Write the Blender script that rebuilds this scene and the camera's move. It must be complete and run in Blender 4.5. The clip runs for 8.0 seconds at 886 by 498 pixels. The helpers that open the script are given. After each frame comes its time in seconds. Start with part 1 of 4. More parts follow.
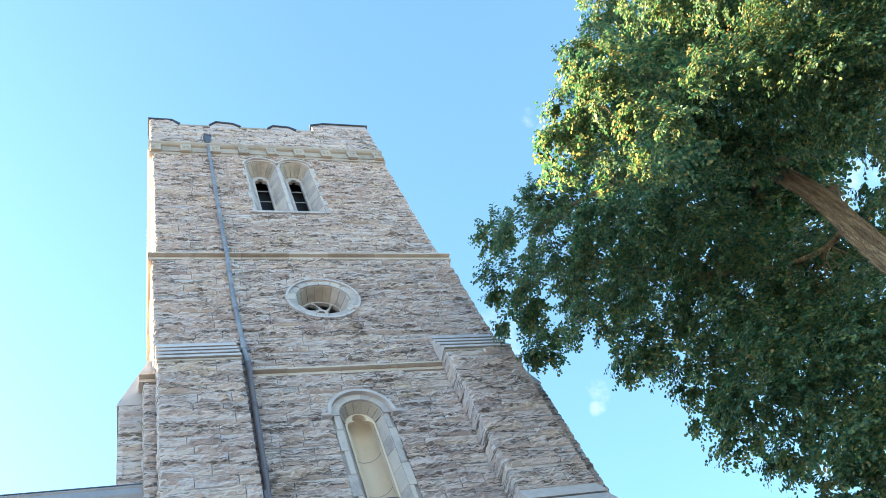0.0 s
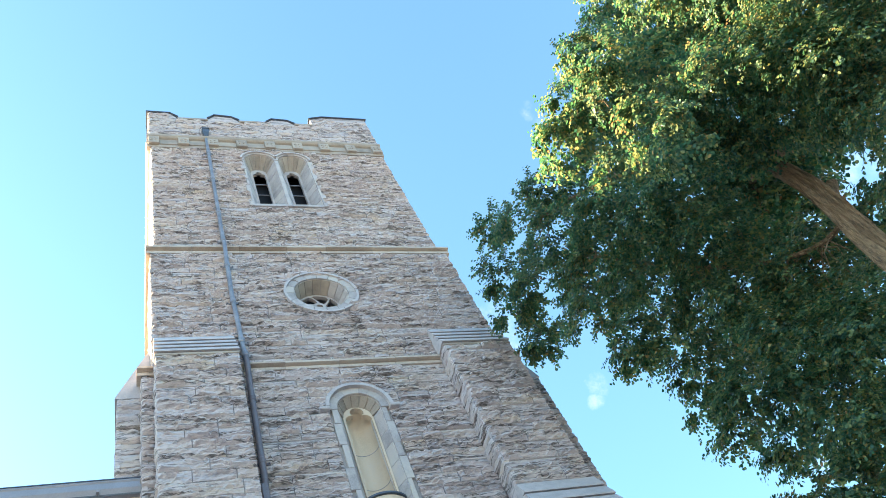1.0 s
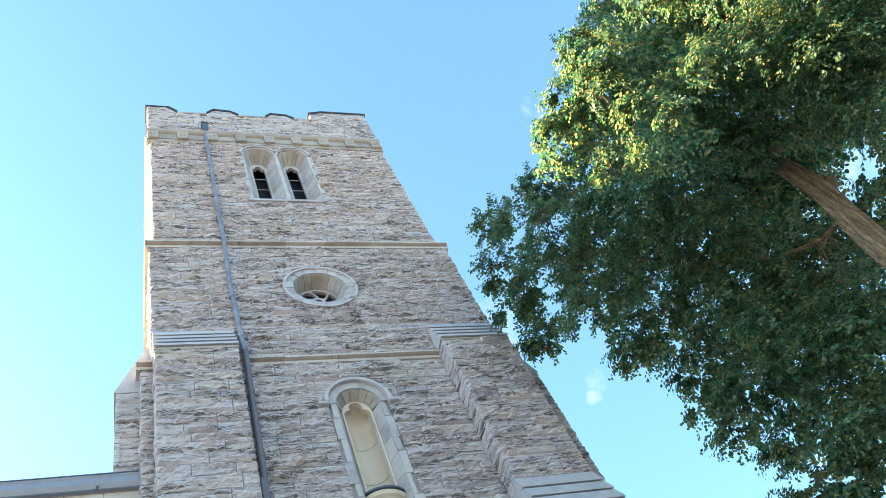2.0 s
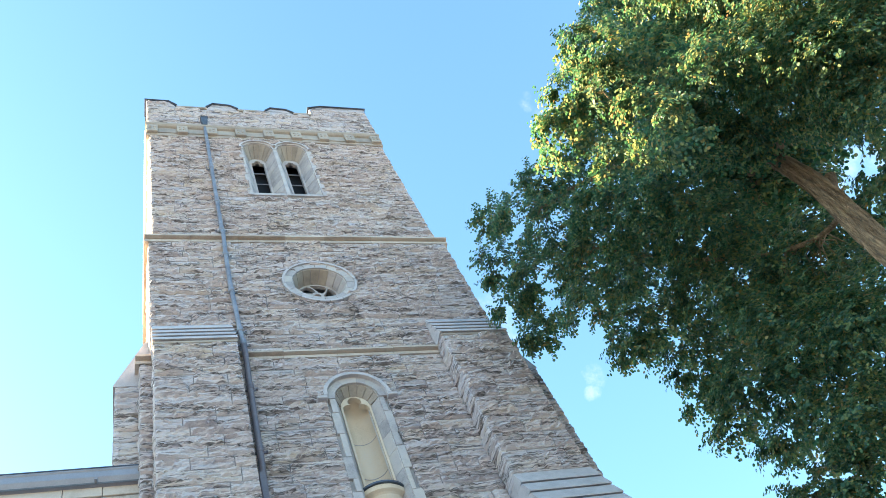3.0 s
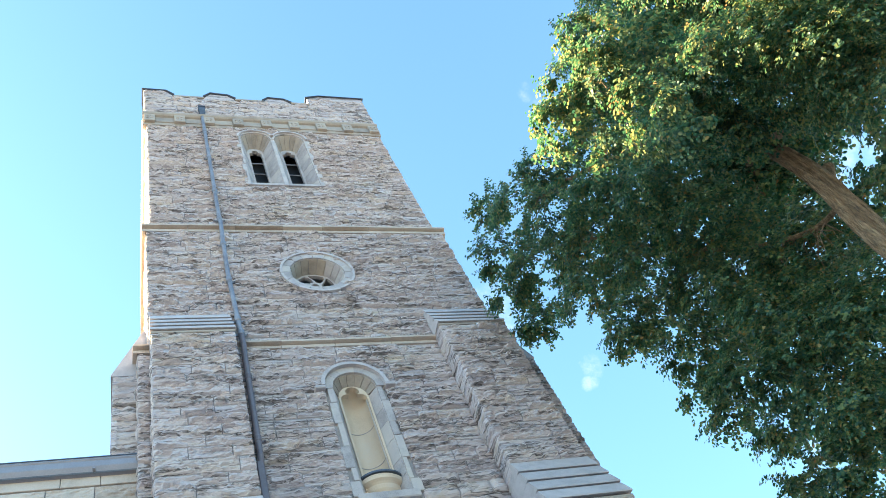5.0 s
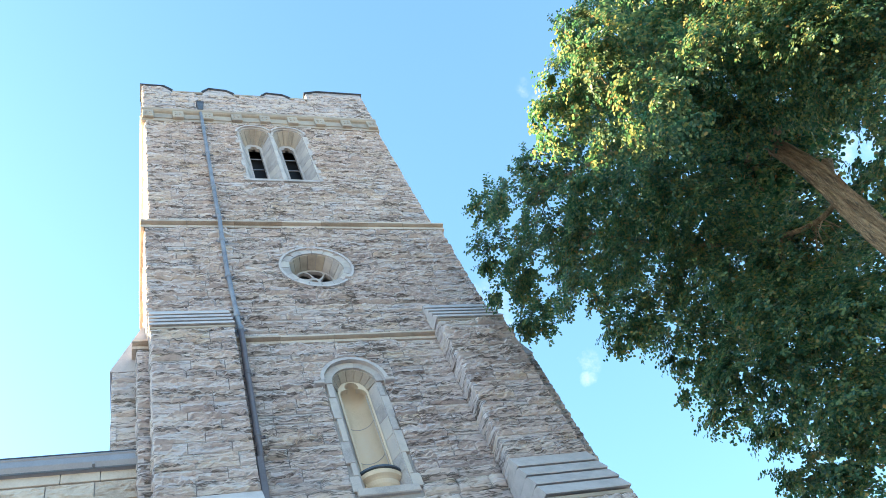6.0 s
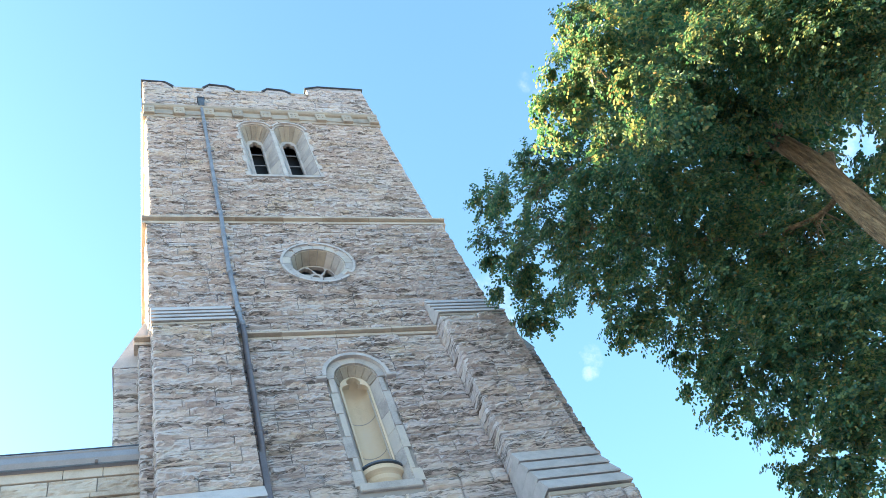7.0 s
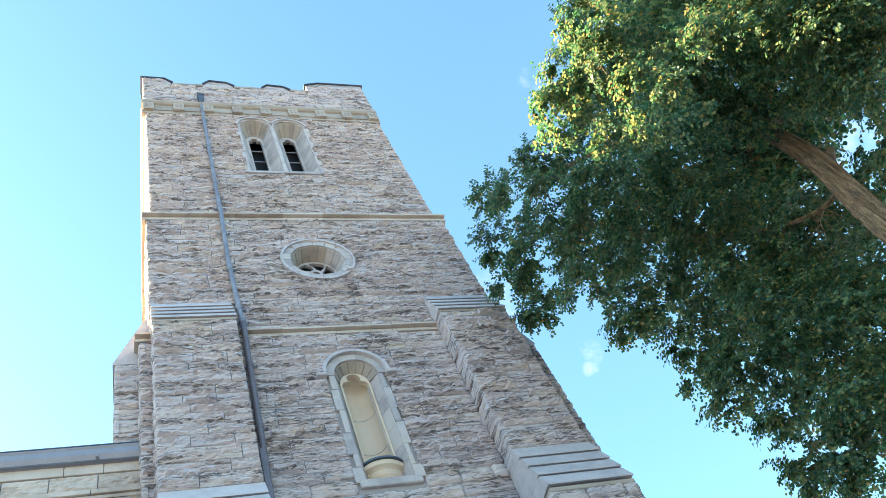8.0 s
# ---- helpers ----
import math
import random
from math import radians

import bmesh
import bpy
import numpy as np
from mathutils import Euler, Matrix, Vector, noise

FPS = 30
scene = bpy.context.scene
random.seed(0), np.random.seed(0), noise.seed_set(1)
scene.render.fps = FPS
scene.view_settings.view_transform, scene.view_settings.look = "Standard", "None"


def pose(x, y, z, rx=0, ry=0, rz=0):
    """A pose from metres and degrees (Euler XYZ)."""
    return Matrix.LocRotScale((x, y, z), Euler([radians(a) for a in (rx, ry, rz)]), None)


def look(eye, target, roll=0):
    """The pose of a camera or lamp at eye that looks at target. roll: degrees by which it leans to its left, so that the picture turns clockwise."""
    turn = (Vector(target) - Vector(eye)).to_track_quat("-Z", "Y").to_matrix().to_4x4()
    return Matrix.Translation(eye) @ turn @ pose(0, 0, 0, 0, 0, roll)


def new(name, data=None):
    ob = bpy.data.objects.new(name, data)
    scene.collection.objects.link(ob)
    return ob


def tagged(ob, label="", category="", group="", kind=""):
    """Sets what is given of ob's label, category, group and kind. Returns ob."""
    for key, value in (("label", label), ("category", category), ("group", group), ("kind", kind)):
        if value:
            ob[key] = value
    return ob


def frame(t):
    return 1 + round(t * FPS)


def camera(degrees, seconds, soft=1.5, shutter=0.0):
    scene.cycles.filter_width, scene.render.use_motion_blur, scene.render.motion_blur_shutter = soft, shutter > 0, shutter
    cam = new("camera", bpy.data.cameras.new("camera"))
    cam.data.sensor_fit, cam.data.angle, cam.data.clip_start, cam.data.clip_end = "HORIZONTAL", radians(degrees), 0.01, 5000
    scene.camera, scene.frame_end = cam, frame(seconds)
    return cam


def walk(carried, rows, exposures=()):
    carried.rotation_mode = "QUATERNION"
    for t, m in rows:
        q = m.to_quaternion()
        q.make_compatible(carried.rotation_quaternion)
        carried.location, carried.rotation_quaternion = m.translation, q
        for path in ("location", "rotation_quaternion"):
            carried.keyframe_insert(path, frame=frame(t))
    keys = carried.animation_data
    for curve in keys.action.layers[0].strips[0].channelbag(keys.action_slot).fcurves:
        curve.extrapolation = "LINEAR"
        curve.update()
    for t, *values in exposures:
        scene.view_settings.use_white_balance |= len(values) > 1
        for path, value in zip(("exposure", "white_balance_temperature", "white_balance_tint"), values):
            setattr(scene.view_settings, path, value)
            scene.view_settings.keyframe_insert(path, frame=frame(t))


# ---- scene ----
from mathutils import geometry

# ---- camera: on the path before the tower, tilting slowly down ----
cam = camera(55.25, 8.0, soft=0.65)
walk(cam, [
    (0.0, pose(-0.217, -9.148, 1.605, 150.151, 17.061, -9.842)),
    (0.5, pose(-0.208, -9.148, 1.608, 149.952, 17.059, -9.931)),
    (1.0, pose(-0.203, -9.154, 1.611, 149.674, 17.093, -9.954)),
    (1.5, pose(-0.208, -9.152, 1.601, 149.488, 17.096, -10.031)),
    (3.0, pose(-0.214, -9.154, 1.602, 148.914, 17.008, -10.370)),
    (3.5, pose(-0.218, -9.154, 1.598, 148.722, 16.973, -10.468)),
    (4.0, pose(-0.212, -9.146, 1.600, 148.574, 16.988, -10.428)),
    (4.5, pose(-0.205, -9.143, 1.601, 148.400, 17.018, -10.459)),
    (6.0, pose(-0.222, -9.148, 1.597, 147.921, 17.194, -10.535)),
    (6.5, pose(-0.208, -9.148, 1.594, 147.783, 17.175, -10.378)),
    (7.0, pose(-0.212, -9.146, 1.596, 147.663, 17.187, -10.302)),
    (7.5, pose(-0.205, -9.138, 1.592, 147.592, 17.217, -10.263)),
    (8.0, pose(-0.211, -9.151, 1.600, 147.411, 17.235, -10.216)),
], exposures=[(0.0, 3.34, 5980, 13), (8.0, 3.34, 5980, 13)])

# ---- light: low evening sun behind the nave, clear sky ----
SUN_AZ, SUN_EL = radians(-53.2), radians(18.7)          # azimuth from +y towards +x
TO_SUN = Vector((math.sin(SUN_AZ) * math.cos(SUN_EL), math.cos(SUN_AZ) * math.cos(SUN_EL), math.sin(SUN_EL)))
sun_data = bpy.data.lights.new("sun", "SUN")
sun_data.energy, sun_data.angle, sun_data.color = 5.0, radians(0.5), (1.0, 0.73, 0.37)
sun = new("sun", sun_data)
sun.matrix_world = look((-40, 20, 40), Vector((-40, 20, 40)) - TO_SUN)

world = bpy.data.worlds.new("sky")
world.use_nodes = True
scene.world = world
wn, wl = world.node_tree.nodes, world.node_tree.links
wn.clear()
sky = wn.new("ShaderNodeTexSky")
sky.sky_type, sky.sun_disc = "NISHITA", False
sky.sun_elevation, sky.sun_rotation = SUN_EL, SUN_AZ
sky.altitude, sky.air_density, sky.dust_density, sky.ozone_density = 100, 1.0, 1.5, 1.0
backg = wn.new("ShaderNodeBackground")
backg.inputs["Strength"].default_value = 0.065
wout = wn.new("ShaderNodeOutputWorld")
# a few thin wisps of cloud
wtc = wn.new("ShaderNodeTexCoord")
wno = wn.new("ShaderNodeTexNoise")
wno.inputs["Scale"].default_value, wno.inputs["Detail"].default_value = 24.0, 7.0
wno.inputs["Roughness"].default_value = 0.65
wl.new(wtc.outputs["Generated"], wno.inputs["Vector"])
wramp = wn.new("ShaderNodeMapRange")
wramp.inputs["From Min"].default_value, wramp.inputs["From Max"].default_value = 0.42, 0.80
wl.new(wno.outputs["Fac"], wramp.inputs["Value"])
near = None
for way, size in (((0.423, 0.290, 0.859), 0.014), ((0.438, 0.297, 0.848), 0.012), ((0.498, 0.546, 0.674), 0.014), ((0.493, 0.563, 0.663), 0.010), ((0.725, 0.242, 0.645), 0.09), ((0.397, 0.512, 0.761), 0.042), ((0.668, 0.542, 0.509), 0.03)):
    wd = wn.new("ShaderNodeVectorMath")
    wd.operation = "DISTANCE"
    wd.inputs[1].default_value = Vector(way).normalized()
    wl.new(wtc.outputs["Generated"], wd.inputs[0])
    wr = wn.new("ShaderNodeMapRange")
    wr.inputs["From Min"].default_value, wr.inputs["From Max"].default_value = size * -0.45, size * -1.6
    wj = wn.new("ShaderNodeMath")
    wj.operation = "MULTIPLY_ADD"
    wj.inputs[1].default_value = -2.6 * size
    wl.new(wno.outputs["Fac"], wj.inputs[0]), wl.new(wd.outputs["Value"], wj.inputs[2])
    wl.new(wj.outputs[0], wr.inputs["Value"])
    if near is None:
        near = wr.outputs["Result"]
    else:
        wa = wn.new("ShaderNodeMath")
        wa.operation = "MAXIMUM"
        wl.new(near, wa.inputs[0]), wl.new(wr.outputs["Result"], wa.inputs[1])
        near = wa.outputs[0]
wmask = wn.new("ShaderNodeMath")
wmask.operation = "MULTIPLY"
wl.new(wramp.outputs["Result"], wmask.inputs[0]), wl.new(near, wmask.inputs[1])
wtint = wn.new("ShaderNodeMix")
wtint.data_type, wtint.blend_type = "RGBA", "MULTIPLY"
wtint.inputs["Factor"].default_value = 1.0
wtint.inputs["B"].default_value = (0.80, 1.04, 1.01, 1)
wl.new(sky.outputs["Color"], wtint.inputs["A"])
wmix = wn.new("ShaderNodeMix")
wmix.data_type = "RGBA"
wmix.inputs["B"].default_value = (2.3, 2.4, 2.5, 1)
wl.new(wmask.outputs[0], wmix.inputs["Factor"])
wl.new(wtint.outputs["Result"], wmix.inputs["A"])
wl.new(wmix.outputs["Result"], backg.inputs["Color"])
wl.new(backg.outputs["Background"], wout.inputs["Surface"])


# ---- materials ----
def material(name, colors, rough=0.85, metal=0.0, scale=6.0, stretch=(1, 1, 1), bump=0.3, depth=0.02, fine=40.0, island=0.0, stain=0.0, stain_color=(0.08, 0.075, 0.07), crack_shade=0.0):
    """Colours mixed by noise at two scales and piece by piece, bump at two scales, blotches of dirt, crack lines with
    their shade in the colour.
    """
    m = bpy.data.materials.new(name)
    m.use_nodes = True
    n, l = m.node_tree.nodes, m.node_tree.links
    bs = n["Principled BSDF"]
    bs.inputs["Roughness"].default_value, bs.inputs["Metallic"].default_value = rough, metal
    geo = n.new("ShaderNodeNewGeometry")
    mp = n.new("ShaderNodeMapping")
    mp.inputs["Scale"].default_value = stretch
    l.new(geo.outputs["Position"], mp.inputs["Vector"])

    def noisy(sc, det=5.0, ro=0.6):
        t = n.new("ShaderNodeTexNoise")
        t.inputs["Scale"].default_value, t.inputs["Detail"].default_value, t.inputs["Roughness"].default_value = sc, det, ro
        l.new(mp.outputs["Vector"], t.inputs["Vector"])
        return t.outputs["Fac"]

    def calc(op, a, b):
        t = n.new("ShaderNodeMath")
        t.operation = op
        for s, v in zip(t.inputs, (a, b)):
            if isinstance(v, (int, float)):
                s.default_value = v
            else:
                l.new(v, s)
        return t.outputs[0]
    big, small = noisy(scale), noisy(fine, 4.0)
    fac = calc("ADD", calc("MULTIPLY", calc("SUBTRACT", big, 0.5), 1.5), calc("MULTIPLY", calc("SUBTRACT", small, 0.5), 0.9))
    if island:
        obj = n.new("ShaderNodeObjectInfo")
        r = calc("FRACT", calc("ADD", obj.outputs["Random"], geo.outputs["Random Per Island"]), 0.0)
        fac = calc("ADD", fac, calc("MULTIPLY", calc("SUBTRACT", r, 0.5), island))
    fac = calc("ADD", fac, 0.5)
    ramp = n.new("ShaderNodeValToRGB")
    el = ramp.color_ramp.elements
    while len(el) < len(colors):
        el.new(0.5)
    for i, c in enumerate(colors):
        el[i].position, el[i].color = i / max(1, len(colors) - 1), (*c, 1)
    l.new(fac, ramp.inputs["Fac"])
    col = ramp.outputs["Color"]
    if stain:
        mr = n.new("ShaderNodeMapRange")
        mr.inputs["From Min"].default_value, mr.inputs["From Max"].default_value, mr.inputs["To Max"].default_value = 0.52, 0.72, stain
        l.new(noisy(scale * 0.45, 7.0, 0.7), mr.inputs["Value"])
        mx = n.new("ShaderNodeMix")
        mx.data_type = "RGBA"
        mx.inputs["B"].default_value = (*stain_color, 1)
        l.new(mr.outputs["Result"], mx.inputs["Factor"])
        l.new(col, mx.inputs["A"])
        col = mx.outputs["Result"]
    # dark lines in the colour: fissures plus the crevice shade that soft skylight leaves weak
    if crack_shade:
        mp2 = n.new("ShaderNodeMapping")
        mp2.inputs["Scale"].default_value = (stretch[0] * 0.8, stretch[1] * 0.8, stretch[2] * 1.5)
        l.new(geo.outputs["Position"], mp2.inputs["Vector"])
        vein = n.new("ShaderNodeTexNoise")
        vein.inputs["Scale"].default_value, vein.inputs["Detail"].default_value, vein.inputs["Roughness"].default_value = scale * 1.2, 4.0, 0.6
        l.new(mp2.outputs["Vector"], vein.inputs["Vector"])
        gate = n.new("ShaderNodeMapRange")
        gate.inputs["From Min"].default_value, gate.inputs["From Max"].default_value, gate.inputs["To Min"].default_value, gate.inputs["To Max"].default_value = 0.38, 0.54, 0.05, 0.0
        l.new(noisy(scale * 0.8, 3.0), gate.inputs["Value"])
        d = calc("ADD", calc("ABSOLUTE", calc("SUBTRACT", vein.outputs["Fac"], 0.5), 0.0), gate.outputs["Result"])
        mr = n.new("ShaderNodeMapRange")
        mr.inputs["From Min"].default_value, mr.inputs["From Max"].default_value, mr.inputs["To Min"].default_value, mr.inputs["To Max"].default_value = 0.0, 0.055, crack_shade, 0.0
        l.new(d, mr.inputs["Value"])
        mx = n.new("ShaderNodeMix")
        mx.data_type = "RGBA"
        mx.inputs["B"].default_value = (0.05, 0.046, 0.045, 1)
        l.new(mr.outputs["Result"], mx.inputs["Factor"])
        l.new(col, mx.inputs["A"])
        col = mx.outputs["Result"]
    l.new(col, bs.inputs["Base Color"])
    bp = n.new("ShaderNodeBump")
    bp.inputs["Strength"].default_value, bp.inputs["Distance"].default_value = bump, depth
    l.new(calc("ADD", noisy(scale * 1.6, 8.0, 0.65), calc("MULTIPLY", small, 0.35)), bp.inputs["Height"])
    l.new(bp.outputs["Normal"], bs.inputs["Normal"])
    return m


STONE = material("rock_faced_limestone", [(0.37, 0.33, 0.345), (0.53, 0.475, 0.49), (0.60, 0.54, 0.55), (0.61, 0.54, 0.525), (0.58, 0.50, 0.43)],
                 rough=0.92, scale=4.2, stretch=(0.26, 0.26, 2.0), bump=0.9, depth=0.08, fine=22, island=0.5, stain=0.4, stain_color=(0.17, 0.16, 0.165), crack_shade=0.9)
DRESSED = material("dressed_limestone", [(0.29, 0.27, 0.275), (0.44, 0.405, 0.405), (0.52, 0.475, 0.435)], rough=0.85, scale=3.0, bump=0.25,
                   depth=0.01, fine=60, island=0.6, stain=0.5, stain_color=(0.2, 0.19, 0.18))
BUFF = material("buff_sandstone", [(0.24, 0.21, 0.185), (0.35, 0.305, 0.265), (0.42, 0.36, 0.295)], rough=0.88, scale=3.5, bump=0.3,
                depth=0.01, fine=50, island=0.5, stain=0.5, stain_color=(0.13, 0.11, 0.09))
WARM = material("pale_pink_sandstone", [(0.33, 0.27, 0.225), (0.47, 0.40, 0.345), (0.54, 0.47, 0.41)], rough=0.88, scale=3.0, bump=0.3,
                depth=0.012, fine=45, island=0.8, stain=0.5, stain_color=(0.16, 0.13, 0.10))
CREAM = material("cream_niche_stone", [(0.52, 0.42, 0.31), (0.62, 0.51, 0.39), (0.60, 0.53, 0.46)], rough=0.8, scale=2.0, bump=0.1,
                 depth=0.006, fine=45, stain=0.25, stain_color=(0.40, 0.33, 0.22))
SLATE = material("weathered_slab_stone", [(0.36, 0.335, 0.345), (0.47, 0.435, 0.445), (0.54, 0.50, 0.50)], rough=0.8, scale=4.0, bump=0.25,
                 depth=0.01, fine=55, island=0.4, stain=0.3)
MORTAR = material("lime_mortar", [(0.27, 0.25, 0.25), (0.34, 0.315, 0.31)], rough=0.95, scale=7.0, bump=0.5, depth=0.02, fine=70)
LEAD = material("lead_coping", [(0.06, 0.075, 0.10), (0.12, 0.14, 0.18)], rough=0.55, metal=0.4, scale=5.0, bump=0.1, depth=0.005)
ZINC = material("weathered_zinc_pipe", [(0.14, 0.14, 0.16), (0.25, 0.25, 0.275), (0.37, 0.365, 0.385)], rough=0.5, metal=0.45, scale=4.0,
                bump=0.15, depth=0.004, fine=60, stain=0.4, stain_color=(0.10, 0.08, 0.09))
IRON = material("brown_painted_pipe", [(0.12, 0.10, 0.11), (0.20, 0.175, 0.19)], rough=0.5, metal=0.2, scale=5.0, bump=0.15, depth=0.004)
GUTTER = material("galvanised_gutter", [(0.22, 0.22, 0.25), (0.31, 0.31, 0.345)], rough=0.5, metal=0.3, scale=3.0, bump=0.1, depth=0.004,
                  stain=0.4, stain_color=(0.16, 0.17, 0.18))
# near-black colour carries the darkness of the unlit tower interior
DARK = material("interior_shade", [(0.004, 0.004, 0.006), (0.010, 0.009, 0.013)], rough=0.7, scale=4.0, bump=0.1, depth=0.004)
ROOF = material("slate_roof", [(0.07, 0.075, 0.085), (0.13, 0.135, 0.15)], rough=0.7, scale=5.0, bump=0.3, depth=0.01)
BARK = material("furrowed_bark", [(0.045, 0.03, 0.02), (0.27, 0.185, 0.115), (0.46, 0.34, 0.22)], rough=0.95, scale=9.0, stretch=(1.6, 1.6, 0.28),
                bump=0.9, depth=0.09, fine=45, crack_shade=0.6)
# ground and path lie out of view; their greys set the light bounced upward
BOUNCE_GROUND = material("unseen_bounce_ground", [(0.17, 0.165, 0.16), (0.22, 0.215, 0.21), (0.27, 0.26, 0.25)], rough=0.95, scale=0.6, bump=0.6, depth=0.03, fine=30)
PAVING = material("concrete_path", [(0.27, 0.265, 0.265), (0.37, 0.365, 0.36)], rough=0.9, scale=1.5, bump=0.2, depth=0.01, fine=50, stain=0.3)


def leaf_material():
    m = bpy.data.materials.new("elm_leaf")
    m.use_nodes = True
    n, l = m.node_tree.nodes, m.node_tree.links
    bs, out = n["Principled BSDF"], n["Material Output"]
    geo = n.new("ShaderNodeNewGeometry")
    ramp = n.new("ShaderNodeValToRGB")
    el = ramp.color_ramp.elements
    el.new(0.5), el.new(0.93)
    for e, (p, c) in zip(el, [(0, (0.016, 0.050, 0.042)), (0.5, (0.038, 0.094, 0.057)), (0.93, (0.110, 0.150, 0.048)), (1.0, (0.21, 0.17, 0.05))]):
        e.position, e.color = p, (*c, 1)
    l.new(geo.outputs["Random Per Island"], ramp.inputs["Fac"])
    l.new(ramp.outputs["Color"], bs.inputs["Base Color"])
    bs.inputs["Roughness"].default_value = 0.45
    bs.inputs["Specular IOR Level"].default_value = 0.45
    tr = n.new("ShaderNodeBsdfTranslucent")
    hs = n.new("ShaderNodeHueSaturation")
    hs.inputs["Hue"].default_value, hs.inputs["Saturation"].default_value, hs.inputs["Value"].default_value = 0.430, 1.03, 3.5
    l.new(ramp.outputs["Color"], hs.inputs["Color"])
    l.new(hs.outputs["Color"], tr.inputs["Color"])
    mx = n.new("ShaderNodeMixShader")
    mx.inputs[0].default_value = 0.34
    l.new(bs.outputs[0], mx.inputs[1])
    l.new(tr.outputs[0], mx.inputs[2])
    l.new(mx.outputs[0], out.inputs["Surface"])
    return m


LEAF = leaf_material()


# ---- building blocks ----
def thing(name, label, category, at=(0, 0, 0), group="", kind=""):
    ob = new(name)
    ob.location = at
    ob.empty_display_size = 0.1
    return tagged(ob, label, category, group, kind)


def mesh_of(name, verts, faces, mat, smooth=False):
    me = bpy.data.meshes.new(name)
    me.from_pydata([tuple(v) for v in verts], [], [tuple(f) for f in faces])
    me.materials.append(mat)
    if smooth:
        me.shade_smooth()
    me.update()
    return me


def part(name, data, mat, parent, label="", smooth=False):
    """Links a bmesh or a mesh as one mesh object under a thing or a part; coordinates are the world's."""
    if isinstance(data, bmesh.types.BMesh):
        me = bpy.data.meshes.new(name)
        bmesh.ops.recalc_face_normals(data, faces=data.faces)
        data.to_mesh(me)
        data.free()
        me.materials.append(mat)
        if smooth:
            me.shade_smooth()
    else:
        me = data
    ob = new(name, me)
    if parent is not None:
        ob.parent = parent
        if parent.parent is None:
            ob.matrix_parent_inverse = Matrix.Translation(-Vector(parent.location))
    return tagged(ob, label)


def box(x0, x1, y0, y1, z0, z1, bevel=0.0, bm=None):
    bm = bm or bmesh.new()
    made = bmesh.ops.create_cube(bm, size=1.0, matrix=Matrix.Translation(((x0 + x1) / 2, (y0 + y1) / 2, (z0 + z1) / 2)) @ Matrix.Diagonal((x1 - x0, y1 - y0, z1 - z0, 1)))
    if bevel:
        bmesh.ops.bevel(bm, geom=list({e for v in made["verts"] for e in v.link_edges}), offset=bevel, segments=1, affect="EDGES")
    return bm


def prism(poly, y0, y1, bevel=0.0, axis="y", bm=None):
    """A closed outline (x, z) pushed from y0 to y1; axis x: the outline is (y, z) and is pushed along x."""
    bm = bm or bmesh.new()
    put = (lambda p, d: (p[0], d, p[1])) if axis == "y" else (lambda p, d: (d, p[0], p[1]))
    a = [bm.verts.new(put(p, y0)) for p in poly]
    b = [bm.verts.new(put(p, y1)) for p in poly]
    faces = [bm.faces.new(a), bm.faces.new(b[::-1])]
    for i in range(len(poly)):
        j = (i + 1) % len(poly)
        faces.append(bm.faces.new((a[j], a[i], b[i], b[j])))
    if bevel:
        bmesh.ops.bevel(bm, geom=list({e for f in faces for e in f.edges}), offset=bevel, segments=1, affect="EDGES")
    return bm


def sheet_with_holes(outer, holes, y0, y1):
    """A slab in the x-z plane with openings right through it."""
    pts, edges = [], []
    for loop in [outer] + holes:
        s = len(pts)
        pts += [Vector(p) for p in loop]
        edges += [(s + i, s + (i + 1) % len(loop)) for i in range(len(loop))]
    vs, _, fs, *_ = geometry.delaunay_2d_cdt(pts, edges, [], 1, 1e-5)

    def inside(p, loop):
        c = False
        for i in range(len(loop)):
            (xa, ya), (xb, yb) = loop[i], loop[i - 1]
            if (ya > p[1]) != (yb > p[1]) and p[0] < (xb - xa) * (p[1] - ya) / (yb - ya) + xa:
                c = not c
        return c
    keep = []
    for f in fs:
        mid = sum((vs[i] for i in f), Vector((0, 0))) / len(f)
        if not any(inside(mid, h) for h in holes):
            keep.append(f)
    bm = bmesh.new()
    a = [bm.verts.new((v.x, y0, v.y)) for v in vs]
    b = [bm.verts.new((v.x, y1, v.y)) for v in vs]
    count = {}
    for f in keep:
        bm.faces.new([a[i] for i in f])
        bm.faces.new([b[i] for i in reversed(f)])
        for i in range(len(f)):
            e = (f[i], f[(i + 1) % len(f)])
            count[e] = count.get(e, 0) + 1
    for i, j in list(count):
        if (j, i) not in count:
            bm.faces.new((a[j], a[i], b[i], b[j]))
    return bm


def arch(cx, half, bottom, spring, n=16):
    """The outline of a round-headed opening, from the lower left corner round to the lower right one."""
    return [(cx - half, bottom)] + [(cx - half * math.cos(math.pi * i / n), spring + half * math.sin(math.pi * i / n)) for i in range(n + 1)] + [(cx + half, bottom)]


def loft(a, b, ya, yb, closed=False, bm=None):
    """The surface between two outlines of equal length at two depths: a splayed reveal."""
    bm = bm or bmesh.new()
    va = [bm.verts.new((p[0], ya, p[1])) for p in a]
    vb = [bm.verts.new((p[0], yb, p[1])) for p in b]
    for i in range(len(a) - (0 if closed else 1)):
        j = (i + 1) % len(a)
        bm.faces.new((va[i], va[j], vb[j], vb[i]))
    return bm


